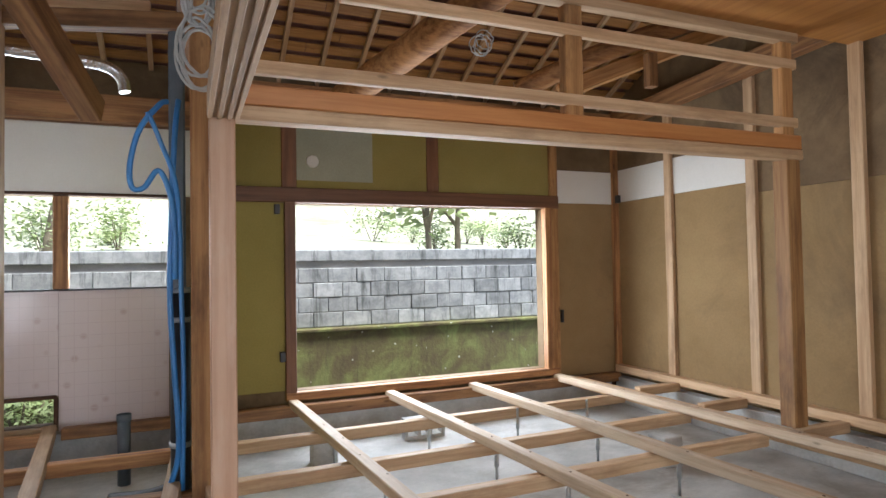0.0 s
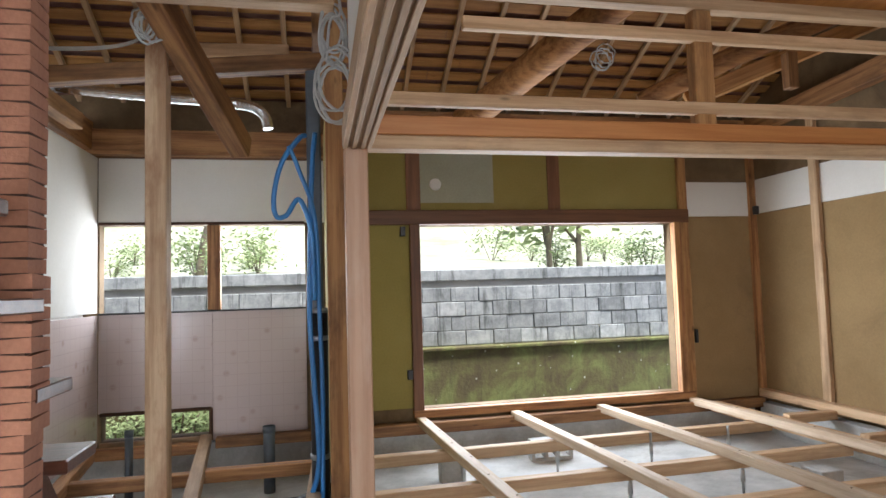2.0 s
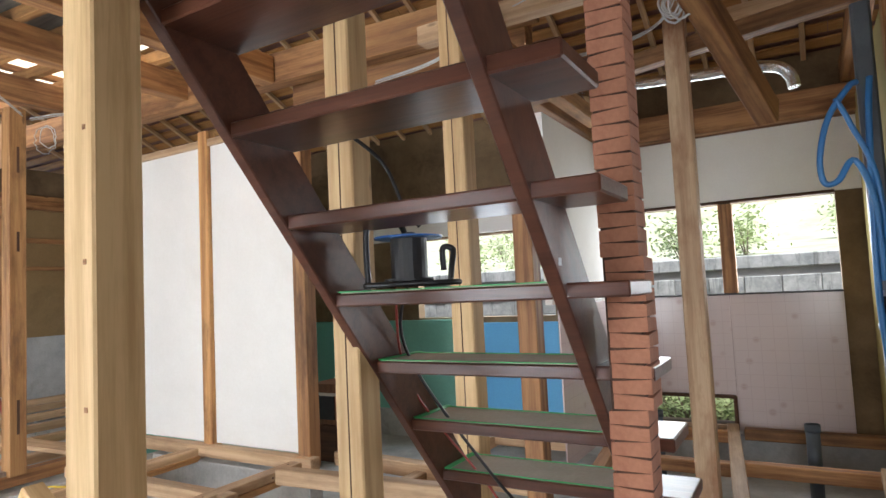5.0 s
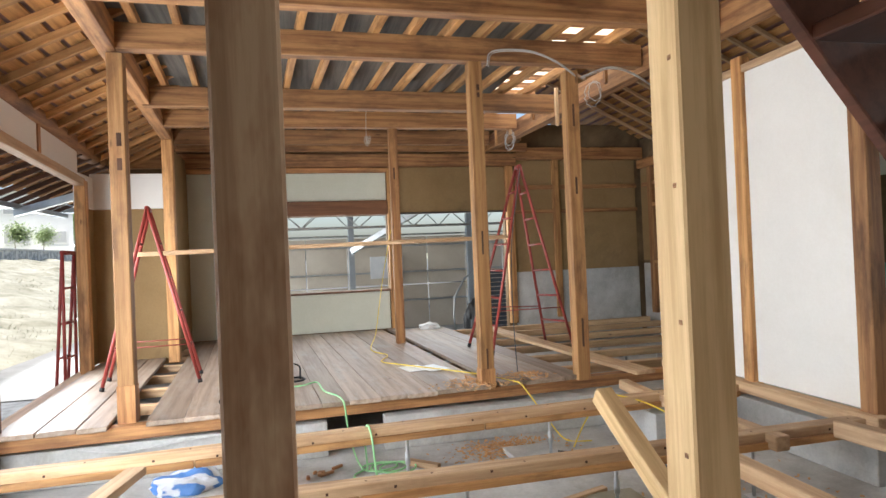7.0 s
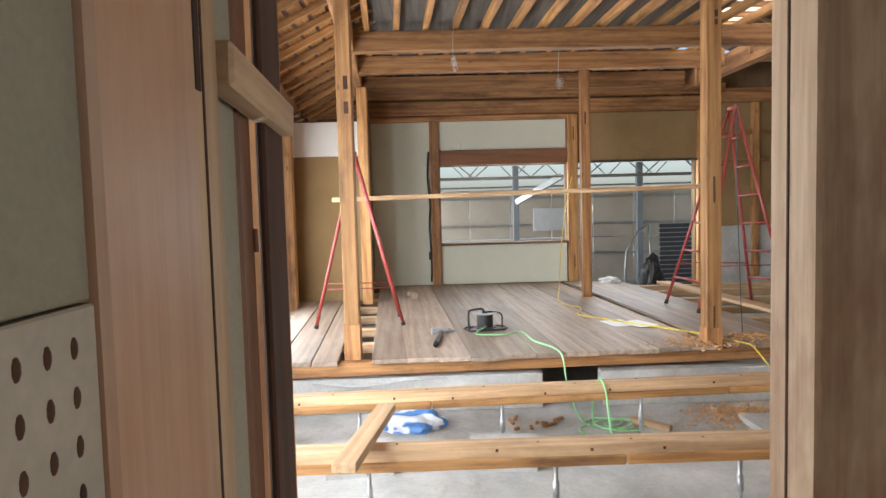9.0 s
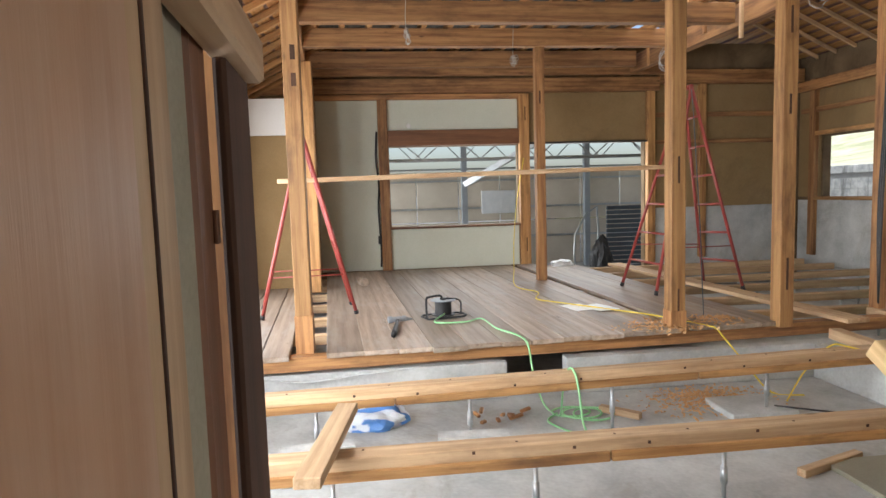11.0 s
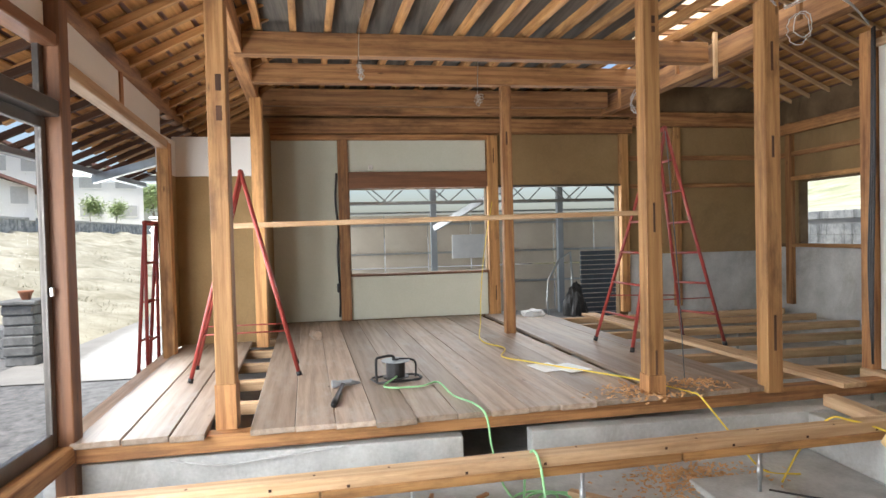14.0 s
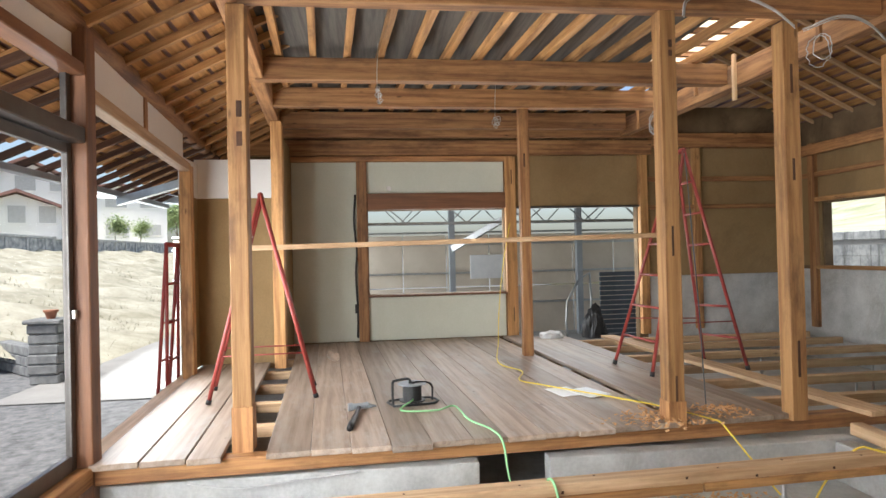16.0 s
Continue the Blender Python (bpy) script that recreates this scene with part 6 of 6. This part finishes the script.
# ---- carport beyond the end wall ----
st(sheet("carport_floor", -19, -9.9, -3, 9, -0.55, "concrete"), "grey concrete carport floor", "floor")
for n, (x, y) in enumerate(((-13.6, 1.55), (-13.6, 4.2), (-13.6, -2.2))):
    st(timber("steel_column_%d" % (n + 1), (x, y, -0.55), (x, y, 2.6), 0.12, 0.12, "greysteel"), "grey steel column of the carport", "column")
bm = bmesh.new()
N = 150
rows_ = []
for i in range(N + 1):
    y = -4 + 10.6 * i / N
    z = 0.025 if i % 4 < 2 else 0.0
    rows_.append([bm.verts.new((-10.0, y, 2.02 + z)), bm.verts.new((-20, y, 2.75 + z))])
for a, b in zip(rows_, rows_[1:]):
    bm.faces.new((a[0], b[0], b[1], a[1]))
st(link("carport_roof", bm, "steel"), "corrugated metal carport roof", "roof")
for n, x in enumerate((-10.6, -11.5, -12.4, -13.3, -14.2)):
    st(timber("purlin_%d" % (n + 1), (x, -3.5, 1.98 + (-10 - x) * 0.073), (x, 8.5, 1.98 + (-10 - x) * 0.073), 0.05, 0.08, "greysteel"), "grey steel purlin", "purlin")
for n, x in enumerate((-11.3, -13.55)):
    tr = empty("roof_truss", (x, 1, 1.6))
    tagged(tr, "light grey steel lattice truss of the carport", "truss", group="carport trusses")
    z0, z1 = 1.66 + n * 0.1, 2.08 + n * 0.18
    under(timber("chord", (x, -3, z0), (x, 8, z0), 0.04, 0.04, "steel"), tr)
    under(timber("chord", (x, -3, z1), (x, 8, z1), 0.04, 0.04, "steel"), tr)
    for k in range(22):
        y = -3 + 0.5 * k
        under(timber("web", (x, y, z0 if k % 2 else z1), (x, y + 0.5, z1 if k % 2 else z0), 0.02, 0.02, "steel"), tr)
st(timber("steel_brace", (-13.5, 1.55, 1.25), (-12.6, 2.9, 2.05), 0.1, 0.12, "steel"), "grey steel knee brace", "brace")
wall = empty("carport_wall", (-14.2, 2, -0.5))
st(wall, "carport wall of stained beige sheets on steel rails", "wall")
rs = random.Random(4)
yy = -4.0
while yy < 8.0:
    w = 0.92
    for z0, z1 in ((-0.55, 0.44), (0.46, 1.55)):
        ob = under(block("sheet", -14.22 + rs.uniform(-0.02, 0.02), -14.19, yy, yy + w - 0.02, z0, z1, "tarp", bevel=0.004), wall)
    yy += w
for z in (0.1, 0.75, 1.35, 1.6):
    under(timber("rail", (-14.1, -4, z), (-14.1, 8, z), 0.04, 0.04, "steel"), wall)
wb = block("white_board", -14.09, -14.05, 2.0, 2.75, 0.62, 1.12, "sheet", bevel=0.004)
tagged(wb, "white rectangular board hanging in the carport", "board")
shutter = empty("slatted_shutter", (-12.5, 3.9, -0.5))
tagged(shutter, "dark grey slatted shutter in the carport", "shutter")
for k in range(14):
    under(block("slat", -12.5, -12.46, 4.2, 5.1, -0.5 + k * 0.09, -0.425 + k * 0.09, "greypipe", bevel=0.006), shutter)
tagged(tube("handrail", [(-12.0, 3.4, -0.5), (-12.0, 3.4, 0.25), (-12.2, 3.9, 0.75), (-12.2, 3.9, -0.4)], 0.02, "steel", per=2), "thin grey steel handrail", "handrail")

# ---- north garden ----
gw = empty("garden_wall", (0, 8.9, -0.6))
st(gw, "weathered concrete block wall on a mossy concrete base", "wall")
under(block("base", -30, 30, 8.55, 8.95, -0.7, 0.30, "moss", bevel=0.01), gw)
under(block("ledge", -30, 30, 8.5, 8.95, 0.30, 0.345, "moss", bevel=0.01), gw)
under(block("bed", -30, 30, 8.72, 8.88, 0.346, 1.239, "mortar", bevel=0), gw)
blk = bpy.data.meshes.new("block")
bm = box_bm(0.391, 0.20, 0.193, 0.007)
bm.to_mesh(blk)
bm.free()
blk.materials.append(M["block"])
rw = random.Random(11)
far = bmesh.new()
under(block("coping", -30, 30, 8.685, 8.9, 1.24, 1.4, "block", bevel=0.012), gw)
for r_ in range(4):
    for c_ in range(-75, 75):
        x, z = c_ * 0.4 + (r_ % 2) * 0.2, 0.45 + r_ * 0.2
        mm = Matrix.Translation((x, 8.79 + rw.uniform(-0.008, 0.008), z)) @ Matrix.Rotation(rw.uniform(-0.008, 0.008), 4, "Z")
        if -4 < x < 8:
            ob = new("block", blk)
            ob.matrix_basis = mm
            under(ob, gw)
        else:
            bmesh.ops.create_cube(far, size=1, matrix=mm @ Matrix.Diagonal((0.391, 0.2, 0.193, 1)))
tagged(link("far_blocks", far, "block", gw), "further weathered concrete blocks", kind="stuff")
bm = bmesh.new()
for i in range(41):
    for j in range(21):
        x, y = -60 + 3 * i, 9.0 + 2.2 * j
        z = 0.9 + 0.085 * (y - 9) + (0.22 * max(0, y - 30)) + 0.3 * noise.noise(Vector((x * 0.15, y * 0.15, 0)))
        bm.verts.new((x, y, z))
bm.verts.ensure_lookup_table()
for i in range(40):
    for j in range(20):
        k = i * 21 + j
        bm.faces.new((bm.verts[k], bm.verts[k + 21], bm.verts[k + 22], bm.verts[k + 1]))
st(link("north_field", bm, "grass", smooth=True), "sunny grass field that rises behind the wall", "ground")


def tree(at, height, spread, seed, label):
    r_ = random.Random(seed)
    g = empty("tree", at)
    tagged(g, label, "tree")
    base = Vector(at)
    trunk = bmesh.new()
    tips = []

    def limb(a, d, length, rad, depth):
        pts = [a]
        p = a
        for k in range(4):
            d = (d + Vector((r_.uniform(-0.16, 0.16), r_.uniform(-0.16, 0.16), 0.08))).normalized()
            p = p + d * length / 4
            pts.append(p)
        b = tube_bm(pts, [rad * (1 - 0.14 * k) for k in range(5)], 8)
        me = bpy.data.meshes.new("limb")
        b.to_mesh(me)
        b.free()
        trunk.from_mesh(me)
        bpy.data.meshes.remove(me)
        if depth:
            for _ in range(3):
                limb(pts[r_.choice((2, 3, 4))], (d + Vector((r_.uniform(-1, 1), r_.uniform(-1, 1), r_.uniform(0, 0.5)))).normalized(), length * 0.6, rad * 0.5, depth - 1)
        else:
            tips.extend(pts[2:])

    limb(base, Vector((0, 0, 1)), height * 0.55, height * 0.022, 2)
    link("trunk", trunk, "bark", g, smooth=True)
    crown = bmesh.new()
    for t in tips:
        for _ in range(60 if height < 6 else 26):
            c_ = t + Vector((r_.gauss(0, spread * 0.17), r_.gauss(0, spread * 0.17), r_.gauss(0, spread * 0.12)))
            u = Vector((r_.uniform(-1, 1), r_.uniform(-1, 1), r_.uniform(-0.4, 0.4))).normalized()
            w_ = u.cross(Vector((0, 0, 1))).normalized() * 0.5 + Vector((0, 0, r_.uniform(-0.3, 0.3)))
            s_ = r_.uniform(0.05, 0.09) * spread / 1.4
            vs_ = [crown.verts.new(c_ + u * s_), crown.verts.new(c_ + w_ * s_), crown.verts.new(c_ - u * s_), crown.verts.new(c_ - w_ * s_)]
            crown.faces.new(vs_)
    link("crown", crown, "leaf", g)
    return g


tree((4.3, 10.6, 0.8), 3.4, 2.4, 1, "young broad-leaved garden tree behind the wall")
tree((5.6, 12.5, 0.9), 4.0, 2.8, 2, "leafy garden tree behind the block wall")
tree((9.0, 12.0, 0.9), 3.6, 2.4, 3, "thin garden tree behind the block wall")
tree((2.0, 13.5, 1.0), 4.2, 2.8, 4, "leafy garden tree further back")
tree((-2.6, 16, 1.2), 5.0, 2.2, 5, "leafy tree with a pale trunk on the field")
tree((-13.5, 12.0, 1.0), 3.4, 2.0, 6, "leafy tree behind the wall")
for n, (x, y, h, s) in enumerate(((-10, 40, 7, 5), (-5, 44, 8, 6), (2, 46, 8, 6), (9, 44, 8, 6), (16, 46, 8, 6), (24, 46, 8, 6), (-16, 42, 7, 5), (32, 46, 8, 6))):
    tree((x, y, 4.5 + 0.1 * n), h, s, 30 + n, "woodland tree on the far slope")


def shrub(at, r, seed):
    """A low bush: a few stems and many small leaves with an uneven outline."""
    r_ = random.Random(seed)
    g = empty("shrub", at)
    tagged(g, "pale green bush in the field behind the wall", "bush", group="bushes behind the wall")
    st_ = bmesh.new()
    lv = bmesh.new()
    for k in range(5):
        d = Vector((r_.uniform(-0.6, 0.6), r_.uniform(-0.6, 0.6), 1)).normalized()
        tip = Vector(at) + d * r * r_.uniform(0.7, 1.2)
        b = tube_bm([Vector(at) - Vector((0, 0, 0.1)), (Vector(at) + tip) / 2, tip], [0.02, 0.014, 0.006], 5)
        me = bpy.data.meshes.new("stem")
        b.to_mesh(me)
        b.free()
        st_.from_mesh(me)
        bpy.data.meshes.remove(me)
        for _ in range(130):
            c_ = tip + Vector((r_.gauss(0, r * 0.3), r_.gauss(0, r * 0.3), r_.gauss(-0.15 * r, r * 0.28)))
            u = Vector((r_.uniform(-1, 1), r_.uniform(-1, 1), r_.uniform(-0.5, 0.5))).normalized() * r * 0.07
            w_ = Vector((u.y, -u.x, r_.uniform(-0.05, 0.05) * r))
            lv.faces.new([lv.verts.new(p) for p in (c_ + u, c_ + w_ * 0.5, c_ - u, c_ - w_ * 0.5)])
    link("stem", st_, "bark", g)
    link("foliage", lv, "leaf", g)


for k in range(9):
    shrub((-2.1 + 0.24 * k, 8.0 + 0.12 * (k % 3), -0.62), 0.34 + 0.05 * (k % 4), 400 + k)
rs2 = random.Random(17)
for k in range(34):
    y_ = rs2.uniform(11, 26)
    x_ = rs2.uniform(-8, 14) * (y_ / 13)
    shrub((x_, y_, 0.85 + 0.085 * (y_ - 9)), rs2.uniform(0.3, 0.75) * (1 + 0.03 * y_), 200 + k)


def house(name, at, w, d, h, roof_h, label, material="house", face=-1, two=False, turn=0):
    """A plain house with a tiled gable roof, eaves and windows on its face towards the viewer."""
    g = empty(name, at)
    tagged(g, label, "house")
    x, y, z = at
    under(block("wall", x - w / 2, x + w / 2, y - d / 2, y + d / 2, z, z + h, material, bevel=0.01), g)
    bm = bmesh.new()
    e = 0.6
    prof = [(-w / 2 - e, h - 0.25), (0, h + roof_h), (w / 2 + e, h - 0.25), (w / 2 + e, h - 0.1), (0, h + roof_h + 0.18), (-w / 2 - e, h - 0.1)]
    a = [bm.verts.new((x + p[0], y - d / 2 - e, z + p[1])) for p in prof]
    b = [bm.verts.new((x + p[0], y + d / 2 + e, z + p[1])) for p in prof]
    bm.faces.new(a)
    bm.faces.new(b[::-1])
    for k in range(6):
        bm.faces.new((a[k], b[k], b[(k + 1) % 6], a[(k + 1) % 6]))
    bmesh.ops.recalc_face_normals(bm, faces=bm.faces[:])
    link("roof", bm, "tiles", g)
    bm = bmesh.new()
    v = [bm.verts.new(p) for p in ((x - w / 2, y - d / 2 + 0.02, z + h), (x + w / 2, y - d / 2 + 0.02, z + h), (x, y - d / 2 + 0.02, z + h + roof_h - 0.1))]
    v2 = [bm.verts.new((p.co.x, y + d / 2 - 0.02, p.co.z)) for p in v]
    bm.faces.new(v)
    bm.faces.new(v2[::-1])
    link("gable", bm, material, g)
    fy = y + face * d / 2
    for lv in range(2 if two else 1):
        for k in range(3):
            wx = x - w / 2 + w * (k + 0.5) / 3
            wz = z + 0.9 + lv * 2.6
            wd = under(block("window", wx - w / 9, wx + w / 9, min(fy, fy + face * 0.06), max(fy, fy + face * 0.06), wz, wz + 1.2, "house", bevel=0.01), g)
            part("pane", box_bm(w / 4.5 - 0.16, 0.01, 1.0, 0, (wx, fy + face * 0.066, wz + 0.6)), "cablegrey", wd)
    if turn:
        g.matrix_basis = Matrix.Translation(at) @ Matrix.Rotation(radians(turn), 4, "Z")
    return g


house("far_house", (16, 48, 6.2), 9, 6, 2.6, 1.4, "white house with a low roof on the far field")
house("far_house", (-9.5, 52, 5.6), 8, 5, 2.4, 1.4, "white house with a pale roof behind the field")
house("far_house", (34, 50, 6.4), 9, 6, 2.8, 1.4, "white house on the far field")

# ---- south side: yard, road, bank and houses ----
st(sheet("road", -60, -9.6, -4.9, -2.75, -0.605, "asphalt"), "pale worn road past the house", "road")


def bank(name, x0, x1, y0, z0, y1, z1, material, label, relief, seed, nx=60, ny=26):
    bm = bmesh.new()
    for i in range(nx + 1):
        for j in range(ny + 1):
            x, y = x0 + (x1 - x0) * i / nx, y0 + (y1 - y0) * j / ny
            q = j / ny
            z = z0 + (z1 - z0) * (q ** 0.85) + relief * noise.noise(Vector((x * 0.9 + seed, y * 0.9, seed))) * min(1, q * 6)
            bm.verts.new((x, y, z))
    bm.verts.ensure_lookup_table()
    for i in range(nx):
        for j in range(ny):
            k = i * (ny + 1) + j
            bm.faces.new((bm.verts[k], bm.verts[k + 1], bm.verts[k + ny + 2], bm.verts[k + ny + 1]))
    return st(link(name, bm, material, smooth=True), label, "bank")


bank("grass_bank", -80, -11.9, -4.7, -0.62, -19, 1.9, "drygrass", "dry grass bank above the road", 0.35, 3, nx=90, ny=34)
bm = bmesh.new()
rg = random.Random(6)
for _ in range(14000):
    x, q = -12.0 - 34 * rg.random() ** 1.5, rg.random() ** 1.5
    y = -4.75 - 14.2 * q
    z = -0.62 + 2.52 * (q ** 0.85)
    a_ = rg.uniform(0, 6.28)
    h_ = rg.uniform(0.05, 0.16)
    b0 = Vector((x, y, z - 0.08))
    s_ = Vector((math.cos(a_), math.sin(a_), 0)) * 0.014
    bm.faces.new([bm.verts.new(p) for p in (b0 - s_, b0 + s_, b0 + Vector((rg.uniform(-0.12, 0.12), rg.uniform(-0.12, 0.12), h_)))])
tagged(link("dry_grass", bm, "drygrass"), "tufts of dry grass on the bank", "grass", kind="stuff")
yw = empty("yard_wall", (-11.1, -4.84, -0.6))
tagged(yw, "low dark stone block wall with a square pillar", "wall")
rk = random.Random(2)
for r_ in range(3):
    for c_ in range(9):
        q = (c_ + 0.5 + 0.5 * (r_ % 2)) / 9
        stone = box_bm(0.27 + rk.uniform(-0.01, 0.01), 0.2, 0.15, 0.014)
        ob = link("stone", stone, "darkstone")
        ob.matrix_basis = pose(-11.35 - 1.75 * q, -5.05 - 1.75 * q, -0.535 + r_ * 0.158, 0, 0, 45 + rk.uniform(-2, 2))
        under(ob, yw)
for r_ in range(6):
    j_ = rk.uniform(-0.015, 0.015)
    under(block("pillar_stone", -11.31 + j_, -10.89 + j_, -5.05 - j_, -4.63 - j_, -0.615 + r_ * 0.147, -0.472 + r_ * 0.147, "darkstone", bevel=0.02), yw)
under(block("cap", -11.36, -10.84, -5.1, -4.58, 0.268, 0.33, "darkstone", bevel=0.015), yw)
pot = link("flower_pot", tube_bm([(-11.05, -4.8, 0.33), (-11.05, -4.8, 0.43), (-11.05, -4.8, 0.432), (-11.05, -4.8, 0.46)], [0.055, 0.085, 0.1, 0.1], 16), "brick")
tagged(pot, "small terracotta pot on the stone pillar", "flower pot")
rwall = st(block("retaining_wall_1", -90, 10, -19.5, -19.0, -0.6, 2.62, "palestone", bevel=0.03), "pale rough stone retaining wall above the bank", "wall")
under(block("coping", -90, 10, -19.55, -18.95, 2.622, 2.78, "concrete", bevel=0.02), rwall)
for k in range(40):
    under(block("pilaster", -80 + 2.0 * k, -79.8 + 2.0 * k, -18.998, -18.93, 0.8, 2.61, "concrete", bevel=0.01), rwall)
st(sheet("upper_yard", -80, 40, -60, -19.2, 2.6, "grass"), "yard level behind the retaining wall", "ground")
house("neighbour_house", (-49.0, -24.8, 2.6), 6.0, 6, 4.2, 1.5, "white two-storey house with a brown tiled roof", "house", 1, True, -62)
house("neighbour_house", (-41.5, -21.4, 2.6), 4.6, 3, 1.9, 0.9, "low white house wing with a brown tiled roof", "house", 1, False, -62)
house("neighbour_house", (-63.5, -24.2, 2.6), 8.6, 5.0, 5.0, 0.7, "pale grey two-storey house with wide windows", "house", 1, True, -68)
house("neighbour_house", (-33.5, -26.5, 2.6), 5, 5, 2.6, 1.6, "small white house with a tiled roof", "house", 1)
for n, (x, y, h, s) in enumerate(((-57.5, -19.9, 2.0, 1.9), (-52.5, -20.0, 1.8, 2.0), (-76, -22, 5, 4), (-78, -24.5, 5.5, 4.5), (-74, -29, 6, 5), (-78, -12, 4, 4))):
    tree((x, y, 2.6 if n < 5 else 0.6), h, s, 60 + n, "round leafy garden tree by the road")
